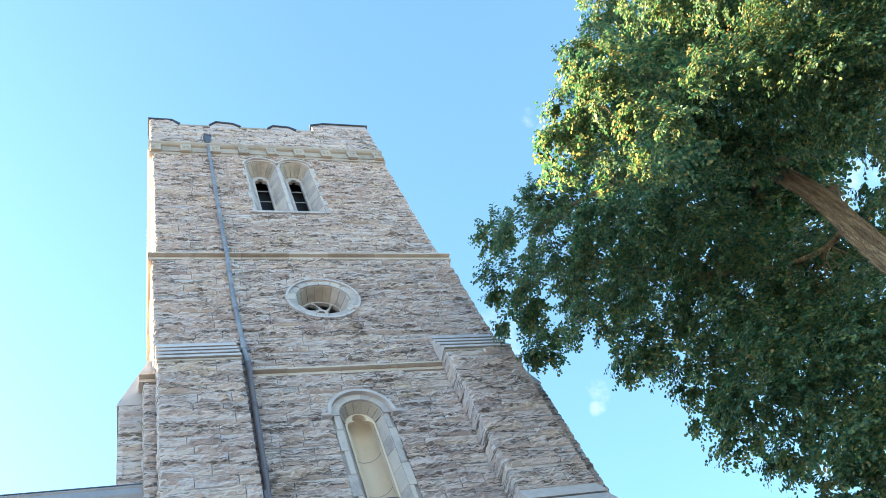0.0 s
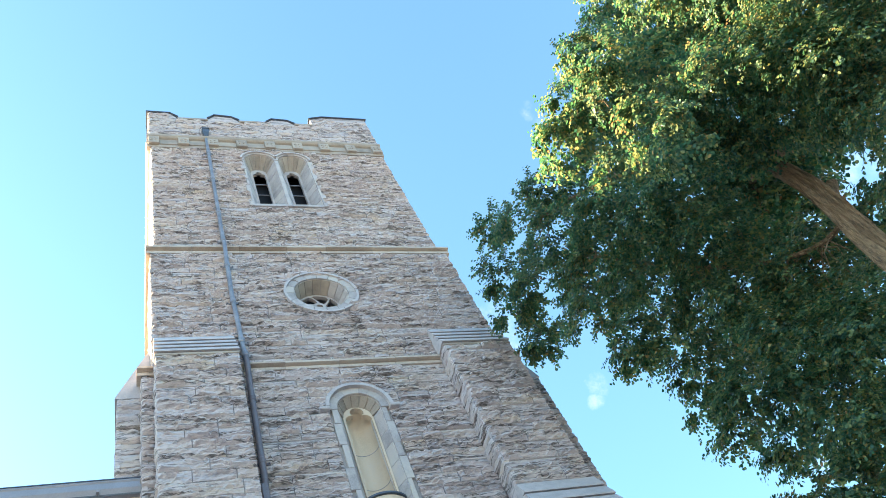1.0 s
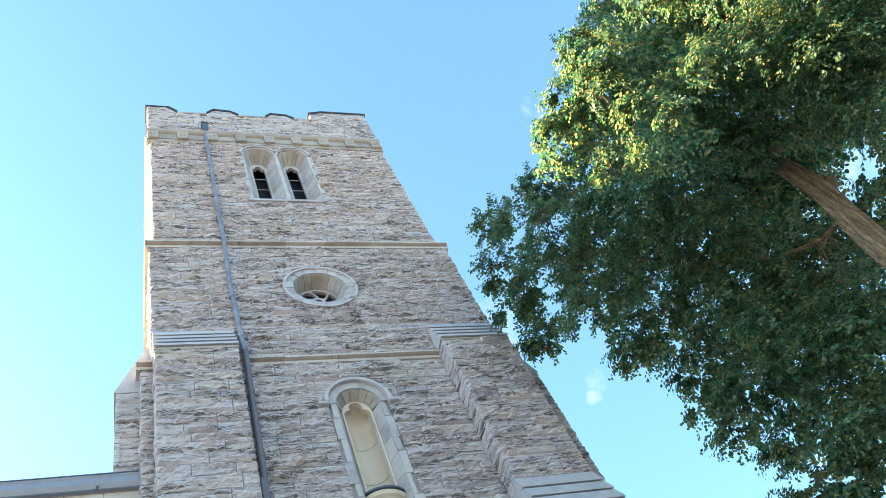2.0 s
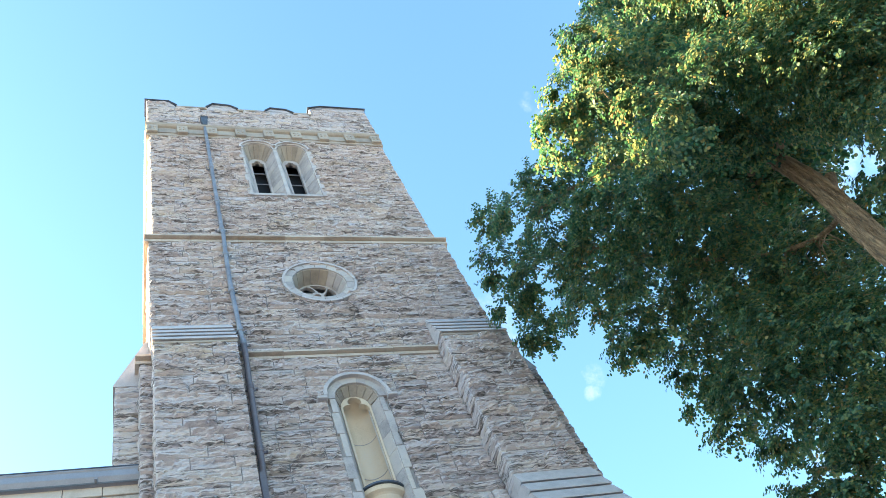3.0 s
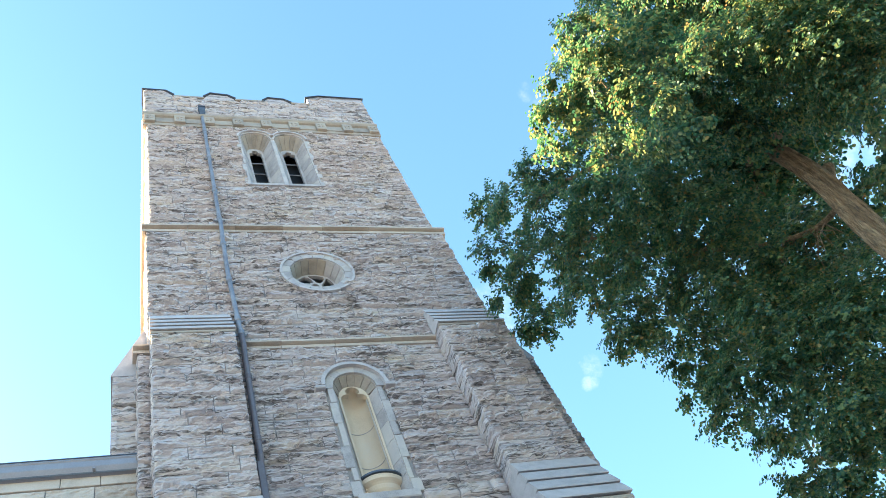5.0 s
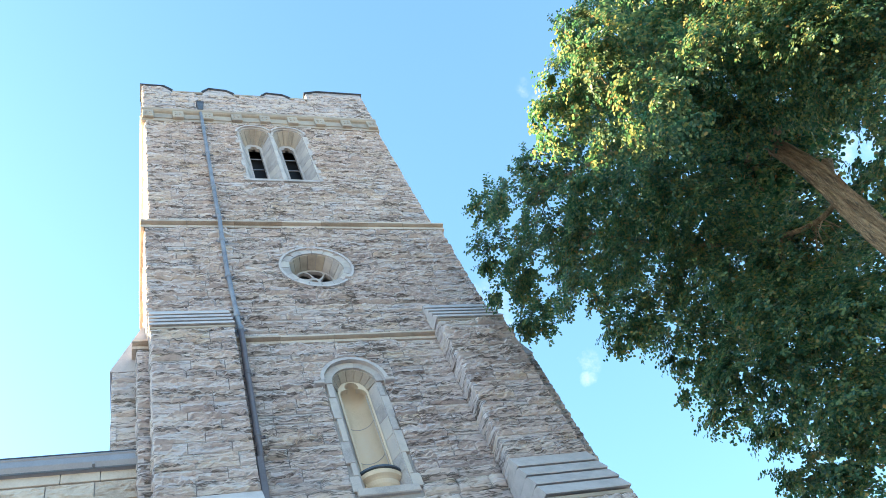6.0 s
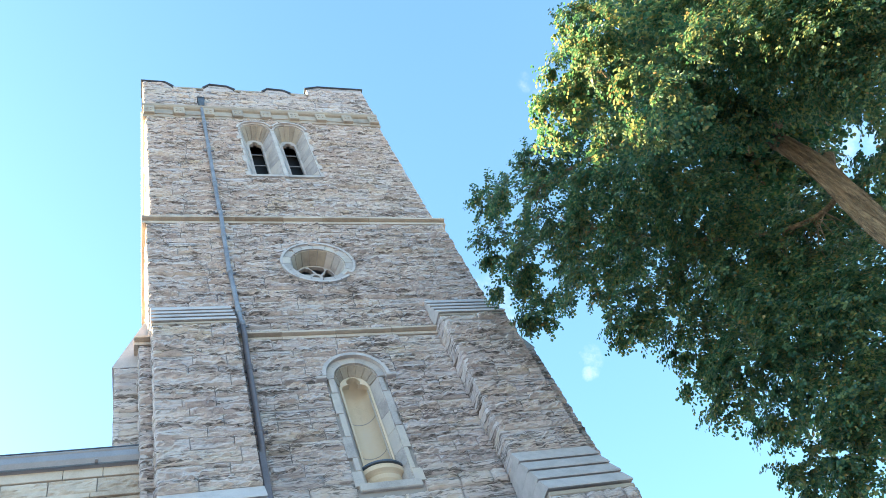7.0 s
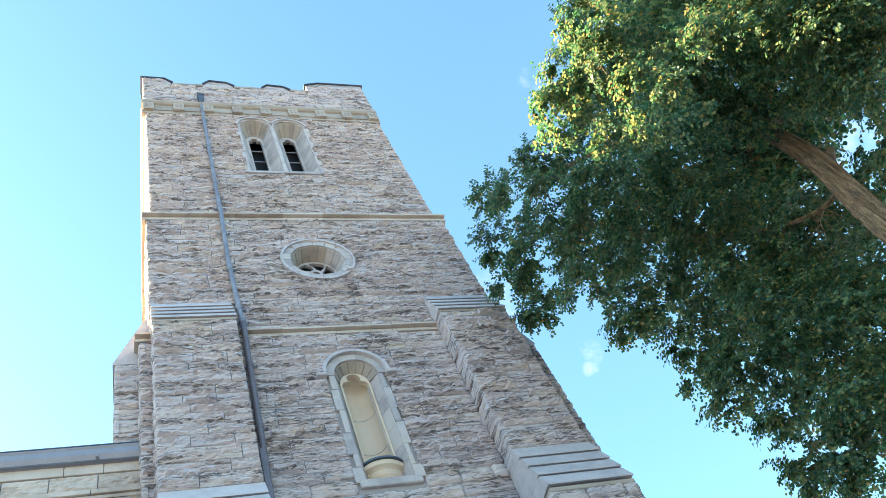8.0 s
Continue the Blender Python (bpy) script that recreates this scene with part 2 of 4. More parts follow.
def tube(path, radii, sides=12, bm=None, caps=True):
    """A round bar of changing radius along a path."""
    bm = bm or bmesh.new()
    rings = []
    pts = [Vector(p) for p in path]
    for i, p in enumerate(pts):
        d = (pts[min(i + 1, len(pts) - 1)] - pts[max(i - 1, 0)]).normalized()
        s = d.cross(Vector((0.3, 0.9, 0.1))).normalized()
        t = d.cross(s)
        r = radii[i] if isinstance(radii, (list, tuple)) else radii
        rings.append([bm.verts.new(p + r * (math.cos(2 * math.pi * k / sides) * s + math.sin(2 * math.pi * k / sides) * t)) for k in range(sides)])
    for a, b in zip(rings, rings[1:]):
        for k in range(sides):
            bm.faces.new((a[k], a[(k + 1) % sides], b[(k + 1) % sides], b[k]))
    if caps:
        bm.faces.new(rings[0][::-1]), bm.faces.new(rings[-1])
    return bm


# ---- rock-faced stones ----
rng = np.random.default_rng(7)


def rough_field(n=512):
    """A tile of broken-rock relief, longer along the course than up it."""
    fx = np.fft.fftfreq(n)[None, :] * n
    fz = np.fft.fftfreq(n)[:, None] * n
    k = np.sqrt((fx * 5.0) ** 2 + fz ** 2) + 1e-9
    def one(power, low):
        amp = np.where(k > low, k ** -power, 0)
        h = np.real(np.fft.ifft2(amp * np.exp(2j * np.pi * rng.random((n, n)))))
        return h / h.std()
    zz = (np.arange(n) / n)[:, None]
    def ledge(rate, wander):
        g = zz * rate + wander * one(1.7, 5)
        return 1 - (g - np.floor(g))
    steps = np.where(one(1.9, 5) > 0, ledge(27, 0.9), ledge(48, 0.7)) - 0.5
    a, b = one(1.5, 10), one(1.15, 22)
    chips = -np.abs(one(1.4, 14))
    crack = np.exp(-(one(1.9, 9) / 0.10) ** 2) + 0.8 * np.exp(-(one(1.7, 16) / 0.08) ** 2)
    return np.clip(0.40 * a + 0.16 * b + 0.35 * (chips + 0.8), -1.6, 1.8) + 2.0 * steps - 0.9 * crack


FIELD = rough_field()
FIELD_M = 6.0      # metres that one tile covers


def relief(u, v):
    iu, iv = u / FIELD_M * 512, v / FIELD_M * 512
    a, b = np.floor(iu).astype(int), np.floor(iv).astype(int)
    fu, fv = iu - a, iv - b
    g = lambda i, j: FIELD[j % 512, i % 512]
    return (g(a, b) * (1 - fu) + g(a + 1, b) * fu) * (1 - fv) + (g(a, b + 1) * (1 - fu) + g(a + 1, b + 1) * fu) * fv


def stone_arrays(rect, face, step, proud=0.056, rough=0.033, even=False):
    """The vertices and faces of one stone: a block with a hewn face. face: origin, along, outward."""
    u0, u1, v0, v1 = rect
    o, au, an = face
    nu, nv = max(3, int((u1 - u0) / step)), max(3, int((v1 - v0) / (step * 0.6)))
    us = np.concatenate([[u0], np.linspace(u0 + 0.006, u1 - 0.006, nu), [u1]])
    vs = np.concatenate([[v0], np.linspace(v0 + 0.012, v1 - 0.012, nv), [v1]])
    U, V = np.meshgrid(us, vs)
    ou, ov = rng.uniform(0, 60, 2)
    h = relief(U + ou, V + ov)
    d = proud * (0.9 if even else rng.uniform(0.55, 1.25)) + rough * h + 0.02 * (V - v0) / (v1 - v0) * rng.uniform(-1, 1) + 0.015 * (U - u0) / (u1 - u0) * rng.uniform(-1, 1)
    edge = np.minimum.reduce([(U - u0) * 2.2, (u1 - U) * 2.2, (V - v0), v1 - V])
    d = 0.026 + (d - 0.026) * np.clip(edge / 0.028, 0.3, 1)
    d = np.where(edge < 0.0125, np.minimum(d * 0.5, 0.018), d)
    d = np.maximum(d, 0.010)
    border = edge < 1e-6
    d = np.where(border, -0.06, d)
    wob = 0.0025
    X = o[0] + au[0] * U + an[0] * d
    Y = o[1] + au[1] * U + an[1] * d
    Z = o[2] + V + rng.normal(0, wob, U.shape) * (~border)
    verts = np.stack([X, Y, Z], -1).reshape(-1, 3)
    r, c = U.shape
    idx = np.arange(r * c).reshape(r, c)
    quads = np.stack([idx[:-1, :-1], idx[:-1, 1:], idx[1:, 1:], idx[1:, :-1]], -1).reshape(-1, 4)
    if au[0] * an[1] - au[1] * an[0] > 0:
        quads = quads[:, ::-1]
    return verts, quads


def big_mesh(name, pieces, mat):
    vs, fs, n = [], [], 0
    for v, q in pieces:
        vs.append(v), fs.append(q + n)
        n += len(v)
    vs, fs = np.concatenate(vs), np.concatenate(fs)
    me = bpy.data.meshes.new(name)
    me.vertices.add(len(vs))
    me.vertices.foreach_set("co", vs.ravel())
    k = fs.shape[1]
    me.loops.add(fs.size)
    me.loops.foreach_set("vertex_index", fs.ravel().astype(np.int32))
    me.polygons.add(len(fs))
    me.polygons.foreach_set("loop_start", np.arange(0, fs.size, k, dtype=np.int32))
    me.materials.append(mat)
    me.update(calc_edges=True)
    return me


def courses(z0, z1, low=0.15, high=0.29):
    """Heights of uneven courses that fill z0 to z1."""
    zs = [z0]
    while zs[-1] < z1 - 1e-6:
        h = rng.choice([0.15, 0.18, 0.22, 0.25, 0.29], p=[0.14, 0.2, 0.26, 0.25, 0.15])
        h = min(max(h, low), high)
        if z1 - zs[-1] - h < low:
            h = z1 - zs[-1] if z1 - zs[-1] < 0.36 else (z1 - zs[-1]) / 2
        zs.append(min(zs[-1] + h, z1))
    return zs


def lay(u0, u1, zs, blocked=None, joint=0.009):
    """Stones of uneven length in every course, clear of the openings. blocked(za, zb): spans along the course."""
    out = []
    for za, zb in zip(zs, zs[1:]):
        spans = [(u0, u1)]
        for b0, b1 in (blocked(za, zb) if blocked else []):
            spans = [s for a, b in spans for s in ((a, min(b, b0)), (max(a, b1), b)) if s[1] - s[0] > 0.05]
        for a, b in spans:
            x = a
            while x < b - 1e-6:
                w = (zb - za) * rng.uniform(1.5, 4.6)
                w = min(max(w, 0.26), 1.15)
                if b - x - w < 0.22:
                    w = b - x if b - x < 0.95 else (b - x) / 2
                w = min(w, b - x)
                out.append((x + joint / 7, x + w - joint / 7, za + joint / 2, zb - joint / 2))
                x += w
    return out


# ---- ground ----
def ground_sheet():
    bm = bmesh.new()
    bmesh.ops.create_grid(bm, x_segments=40, y_segments=40, size=2500)
    for v in bm.verts:
        v.co.z = 0.0
    g = part("ground", bm, BOUNCE_GROUND, None)
    tagged(g, "unseen ground round the church, grey set for bounced light", "ground", kind="structure")
    p = part("pavement", box(-30, 30, -11.5, -7.6, 0.004, 0.05, 0.01), PAVING, None)
    tagged(p, "unseen grey concrete path along the church front", "pavement", kind="structure")


ground_sheet()

# ---- the tower: plan 6.6 m square, front in the plane y = 0 ----
W = 6.6
CX = 3.32
Z_STR2, Z_STR1, Z_COR, Z_PAR = 13.90, 18.14, 24.10, 24.78
tower = thing("church_tower", "tall square rock-faced grey limestone church tower with buttresses", "tower", (3.3, 3.3, 0))
FRONT = ((0, 0.03, 0), (1, 0), (0, -1))
BUTS = [(0.04, 1.42), (5.19, 6.53)]
NICHE = dict(half=0.38, bottom=10.16, spring=12.60)
LANCETS = [2.86, 3.77]
LAN = dict(half=0.405, bottom=20.66, spring=23.38)
OCU = (3.33, 16.34)


def circle(cx, cz, r, n=32):
    return [(cx + r * math.cos(2 * math.pi * i / n), cz + r * math.sin(2 * math.pi * i / n)) for i in range(n)]


def rect(x0, x1, z0, z1):
    return [(x0, z0), (x1, z0), (x1, z1), (x0, z1)]


def backing(name, bm, label=""):
    return part(name, bm, MORTAR, tower, label)


wall_low = backing("wall", sheet_with_holes(rect(-0.17, 6.77, 0, Z_STR2), [arch(CX, NICHE["half"], NICHE["bottom"], NICHE["spring"])], 0.028, 0.7), "lower stage of rock-faced limestone in uneven courses")
wall_mid = backing("wall", sheet_with_holes(rect(0, W, Z_STR2, Z_STR1), [circle(*OCU, 0.57)], 0.028, 0.7), "middle stage of rock-faced limestone with a round window")
wall_top = backing("wall", sheet_with_holes(rect(0.08, W - 0.08, Z_STR1, Z_COR), [arch(c, LAN["half"], LAN["bottom"], LAN["spring"]) for c in LANCETS], 0.108, 0.75), "belfry stage of rock-faced limestone with paired lancets")
wall_par = backing("wall", sheet_with_holes(rect(0.02, W - 0.02, Z_COR, 26.1), [], 0.048, 0.5), "parapet of rock-faced limestone above the cornice")
side_l = backing("wall", box(0.036, 0.6, 0.7, W, Z_STR2, Z_STR1))
box_bm = box(-0.134, 0.6, 0.7, W + 0.1, 0, Z_STR2)
side_ll = backing("wall", box_bm)
side_lt = backing("wall", box(0.116, 0.6, 0.75, W - 0.1, Z_STR1, Z_COR))
side_lp = backing("wall", box(0.056, 0.5, 0.5, W - 0.05, Z_COR, 26.1))
side_r = backing("wall", box(W - 0.6, W - 0.036, 0.7, W, Z_STR2, Z_STR1))
side_rl = backing("wall", box(W - 0.6, W + 0.134, 0.7, W + 0.1, 0, Z_STR2))
side_rt = backing("wall", box(W - 0.6, W - 0.116, 0.75, W - 0.1, Z_STR1, Z_COR))
side_rp = backing("wall", box(W - 0.5, W - 0.056, 0.5, W - 0.05, Z_COR, 26.1))
back_l = backing("wall", box(0.6, W - 0.6, W - 0.5, W, 0, Z_COR))
back_p = backing("wall", box(0.5, W - 0.5, W - 0.5, W - 0.05, Z_COR, 26.1))
part("roof", box(0.3, W - 0.3, 0.3, W - 0.3, 25.2, 25.35), LEAD, tower, "flat lead roof behind the parapet")
part("floor", box(0.6, W - 0.6, 0.75, W - 0.5, 19.8, 20.0), DARK, tower, "belfry floor in the dark")


def chord(za, zb, cx, cz_spring, r_in, r_out, bottom):
    """The span that an arched opening and its dressings take out of a course."""
    if zb <= bottom or za >= cz_spring + r_out:
        return []
    if za < cz_spring:
        return [(cx - r_out, cx + r_out)] if zb <= cz_spring + 0.02 else [(cx - r_in - 0.05, cx + r_in + 0.05)]
    top = math.sqrt(max(0, r_out ** 2 - (zb - cz_spring) ** 2))
    low = math.sqrt(max(0, (r_in + 0.02) ** 2 - (za - cz_spring) ** 2)) if za - cz_spring < r_in + 0.02 else 0
    half = max(top, low)
    return [(cx - half, cx + half)] if half > 0.03 else []


def blocked_low(za, zb):
    return list(BUTS) + chord(za, zb, CX, NICHE["spring"], 0.40, 0.52, NICHE["bottom"] - 0.14)


def blocked_mid(za, zb):
    out = list(BUTS) if za < 14.55 else []
    cx, cz = OCU
    near = 0 if za < cz < zb else min(abs(za - cz), abs(zb - cz))
    far = max(abs(za - cz), abs(zb - cz))
    if near < 0.6:
        low = math.sqrt(max(0, 0.6 ** 2 - near ** 2))
        top = math.sqrt(max(0, 0.76 ** 2 - far ** 2))
        half = max(low, top)
        out.append((cx - half, cx + half))
    return out


def blocked_top(za, zb):
    if zb > LAN["bottom"] - 0.08 and za < LAN["spring"]:
        return [(LANCETS[0] - 0.45, LANCETS[1] + 0.45)]
    spans = [s for c in LANCETS for s in chord(za, zb, c, LAN["spring"], LAN["half"] + 0.04, 0.47, LAN["bottom"])]
    return spans


FRONT_TOP = ((0, 0.11, 0), (1, 0), (0, -1))
FRONT_PAR = ((0, 0.05, 0), (1, 0), (0, -1))
low_rects = lay(-0.17, 6.77, courses(0.0, 13.80), blocked_low)
mid_rects = lay(0.0, W, courses(13.98, 18.04), blocked_mid)
top_rects = lay(0.08, W - 0.08, courses(18.26, Z_COR, 0.15, 0.25), blocked_top)
par_rects = lay(0.02, W - 0.02, courses(Z_PAR, 26.1, 0.15, 0.25))

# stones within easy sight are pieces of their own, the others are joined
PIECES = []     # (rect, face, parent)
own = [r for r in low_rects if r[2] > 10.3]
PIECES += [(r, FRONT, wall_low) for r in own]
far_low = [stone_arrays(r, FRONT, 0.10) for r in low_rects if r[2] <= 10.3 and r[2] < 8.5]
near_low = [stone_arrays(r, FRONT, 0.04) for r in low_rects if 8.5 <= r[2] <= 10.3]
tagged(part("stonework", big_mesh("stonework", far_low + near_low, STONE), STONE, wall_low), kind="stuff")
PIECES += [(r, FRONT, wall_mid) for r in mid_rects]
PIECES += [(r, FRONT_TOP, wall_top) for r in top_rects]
tagged(part("stonework", big_mesh("stonework", [stone_arrays(r, FRONT_PAR, 0.045) for r in par_rects], STONE), STONE, wall_par), kind="stuff")


def clad(parent, face, u0, u1, z0, z1, step=0.09, rough=0.02):
    st = [stone_arrays(r, face, step, rough=rough, proud=0.056 if rough > 0.01 else 0.024, even=True) for r in lay(u0, u1, courses(z0, z1))]
    tagged(part("stonework", big_mesh("stonework", st, STONE), STONE, parent), kind="stuff")


clad(side_l, ((0.03, 0, 0), (0, 1), (-1, 0)), 0, W, 13.98, 18.04, 0.07)
clad(side_ll, ((-0.14, 0, 0), (0, 1), (-1, 0)), 0, W + 0.1, 0, 13.8, 0.12)
clad(side_lt, ((0.11, 0, 0), (0, 1), (-1, 0)), 0.08, W - 0.08, 18.26, Z_COR, 0.07, 0.03)
clad(side_lp, ((0.05, 0, 0), (0, 1), (-1, 0)), 0.02, W - 0.05, Z_PAR, 26.1, 0.08)
clad(side_r, ((W - 0.03, 0, 0), (0, 1), (1, 0)), 0, W, 13.98, 18.04, 0.15, 0.006)
clad(side_rl, ((W + 0.14, 0, 0), (0, 1), (1, 0)), 0, W + 0.1, 0, 13.8, 0.15, 0.006)
clad(side_rt, ((W - 0.11, 0, 0), (0, 1), (1, 0)), 0.08, W - 0.08, 18.26, Z_COR, 0.15, 0.006)
clad(side_rp, ((W - 0.05, 0, 0), (0, 1), (1, 0)), 0.02, W - 0.05, Z_PAR, 26.1, 0.15, 0.006)
clad(back_l, ((0, W - 0.01, 0), (1, 0), (0, 1)), 0, W, 0, Z_COR, 0.2)
clad(back_p, ((0, W - 0.06, 0), (1, 0), (0, 1)), 0, W, Z_PAR, 26.1, 0.2)


# ---- string courses, cornice and parapet ----
def string_run(name, x0, x1, y_wall, z0, z1, out, mat, label, parent=tower, side=None):
    """A moulded course of long stones; side: it runs along y on the face that looks that way."""
    holder = None
    x = x0
    while x < x1 - 1e-6:
        w = min(rng.uniform(0.75, 1.15), x1 - x)
        if x1 - x - w < 0.35:
            w = x1 - x
        s = -1 if side is None else side
        o = out + rng.uniform(-0.006, 0.006)
        h = z1 - z0
        prof = [(y_wall - s * 0.12, z0), (y_wall + s * 0.012, z0), (y_wall + s * 0.012, z0 + h * 0.40), (y_wall - s * 0.02, z0 + h * 0.47), (y_wall - s * 0.02, z0 + h * 0.56),
                (y_wall + s * o, z0 + h * 0.60), (y_wall + s * o, z0 + h * 0.86), (y_wall + s * 0.005, z1), (y_wall - s * 0.12, z1)]
        if side is None:
            bm = prism(prof, x + 0.004, x + w - 0.004, axis="x")
        else:
            bm = prism(prof, x + 0.004, x + w - 0.004, axis="y")
        ob = part(name if holder is None else "string_stone", bm, mat, parent if holder is None else holder, label if holder is None else "")
        holder = holder or ob
        x += w
    return holder


string_run("string_course", 1.42, 5.19, 0.0, 13.80, 13.98, 0.08, WARM, "thin buff sandstone string course, stained below")
string_run("string_course", -0.245, 0.04, 0.0, 13.80, 13.98, 0.085, WARM, "")
string_run("string_course", 6.53, 6.845, 0.0, 13.80, 13.98, 0.085, WARM, "")
string_run("string_course", 0.0, 0.3, -0.17, 13.80, 13.98, 0.075, WARM, "", side=-1)
string_run("string_course", -0.09, W + 0.09, 0.0, 18.04, 18.26, 0.085, WARM, "buff sandstone string course below the belfry")
string_run("string_course", 0.0, W, 0.0, 18.04, 18.26, 0.09, WARM, "", side=-1)
string_run("string_course", 0.0, W, W, 18.04, 18.26, 0.09, WARM, "", side=1)


def cornice():
    prof = [(0.2, Z_COR - 0.05), (0.055, Z_COR - 0.05), (0.04, Z_COR + 0.05), (0.045, Z_COR + 0.07), (0.045, Z_COR + 0.44), (-0.01, Z_COR + 0.47), (-0.05, Z_COR + 0.52),
            (-0.06, Z_COR + 0.60), (0.03, Z_PAR + 0.01), (0.2, Z_PAR + 0.01)]
    c = part("cornice", prism(prof, -0.03, W - 0.03, axis="x"), BUFF, tower, "buff stone cornice with square carved blocks")
    left = [(p[0], p[1]) for p in prof]
    part("cornice_return", prism(left, 0.21, W, axis="y"), BUFF, c)
    part("cornice_return", prism([(W - 0.06 - p[0], p[1]) for p in prof], 0.21, W, axis="y"), BUFF, c)
    for i in range(9):
        x = 0.14 + i * (W - 0.34) / 8
        bm = box(x - 0.145, x + 0.145, -0.045, 0.06, Z_COR + 0.03, Z_COR + 0.47, 0.012)
        for dx in (-0.055, 0.055):          # a carved four-petal boss
            for dz in (-0.06, 0.06):
                bmesh.ops.create_icosphere(bm, subdivisions=1, radius=0.045, matrix=Matrix.Translation((x + dx, -0.044, Z_COR + 0.25 + dz)) @ Matrix.Diagonal((1, 0.5, 1, 1)))
        part("carved_block", bm, BUFF, c)
    for i in range(8):                     # recessed panels between the blocks
        a, b = 0.14 + i * (W - 0.34) / 8 + 0.15, 0.14 + (i + 1) * (W - 0.34) / 8 - 0.15
        part("panel_stone", box(a, b, 0.02, 0.06, Z_COR + 0.09, Z_COR + 0.36, 0.008), BUFF, c)


cornice()
MERLONS = [([(0.0, 26.1), (0.0, 26.60), (0.62, 26.57), (0.80, 26.28), (0.84, 26.1)]),
           ([(1.66, 26.1), (1.70, 26.28), (1.88, 26.58), (2.38, 26.50), (2.55, 26.28), (2.59, 26.1)]),
           ([(3.38, 26.1), (3.42, 26.25), (3.57, 26.50), (4.05, 26.44), (4.22, 26.22), (4.26, 26.1)]),
           ([(4.80, 26.1), (4.80, 26.72), (5.2, 26.92), (W, 26.92), (W, 26.1)])]


def merlons():
    for poly in MERLONS:
        m = part("merlon", prism(poly, 0.03, 0.48, 0.012), STONE, tower, "rock-faced battlement block")
        if poly[0][0] == 0.0 or poly[-1][0] == W:
            a, b = (0.0, 0.60) if poly[0][0] == 0.0 else (4.84, W)
            for r in lay(a + 0.01, b - 0.01, courses(26.11, poly[1][1] - 0.04, 0.15, 0.25)):
                v, q = stone_arrays(r, FRONT_PAR, 0.045)
                part("stone", mesh_of("stone", v, q.tolist(), STONE), STONE, m)
        top = poly[1:-1]
        cap = [(top[0][0] - 0.05, top[0][1] - 0.01)] + [(x, z + 0.0) for x, z in top[1:-1]] + [(top[-1][0] + 0.05, top[-1][1] - 0.01)]
        part("coping", prism(cap + [(x, z + 0.032) for x, z in reversed(cap)], -0.02, 0.54), LEAD, m, "thin dark lead coping")
    for a, b in ((0.84, 1.66), (2.59, 3.38), (4.26, 4.80)):
        part("coping", box(a - 0.02, b + 0.02, -0.02, 0.54, 26.1, 26.2, 0.01), BUFF, tower, "buff stone coping between the battlements")
    for y0, y1 in ((0.6, 1.6), (2.4, 3.3), (4.1, 5.0), (5.8, 6.55)):
        for x0, x1 in ((0.03, 0.48), (W - 0.48, W - 0.03)):
            m = part("merlon", box(x0, x1, y0, y1, 26.1, 26.55, 0.012), STONE, tower, "")
            part("coping", box(x0 - 0.06, x1 + 0.06, y0 - 0.05, y1 + 0.05, 26.55, 26.62), LEAD, m)


merlons()


for i, z in enumerate((19.0, 20.3, 21.6, 22.9)):
    # flat buff panels whose darker colour stands for shaded recesses in the belfry flank
    part("flank_panel", box(0.028, 0.1, 1.6, 5.2, z, z + 0.75, 0.01), BUFF, side_lt, "buff panel in the tone of a shaded recess")


# ---- buttresses ----
def weathering(parent, x0, x1, ya, za, yb, zb, n, mat):
    """Sloping slabs, each with a lip over the next one."""
    for i in range(n):
        t0, t1 = i / n, (i + 1) / n
        y0, z0, y1, z1 = ya + (yb - ya) * t0, za + (zb - za) * t0, ya + (yb - ya) * t1, za + (zb - za) * t1
        top = [(y0 + 0.06, z0), (y0 + 0.06, z0 - 0.022), (y0, z0 - 0.03)] if i else [(y0, z0)]
        prof = [(0.05, z0)] + top + [(y1 - 0.014, z1 + 0.02), (y1 - 0.014, z1 - 0.006), (y1 + 0.07, z1 + 0.008), (0.05, z1 + 0.008)]
        part("weathering_slab", prism(prof, x0 - 0.012 * (i + 1) / n, x1 + 0.012 * (i + 1) / n, axis="x"), mat, parent, "smooth grey sloping slab")


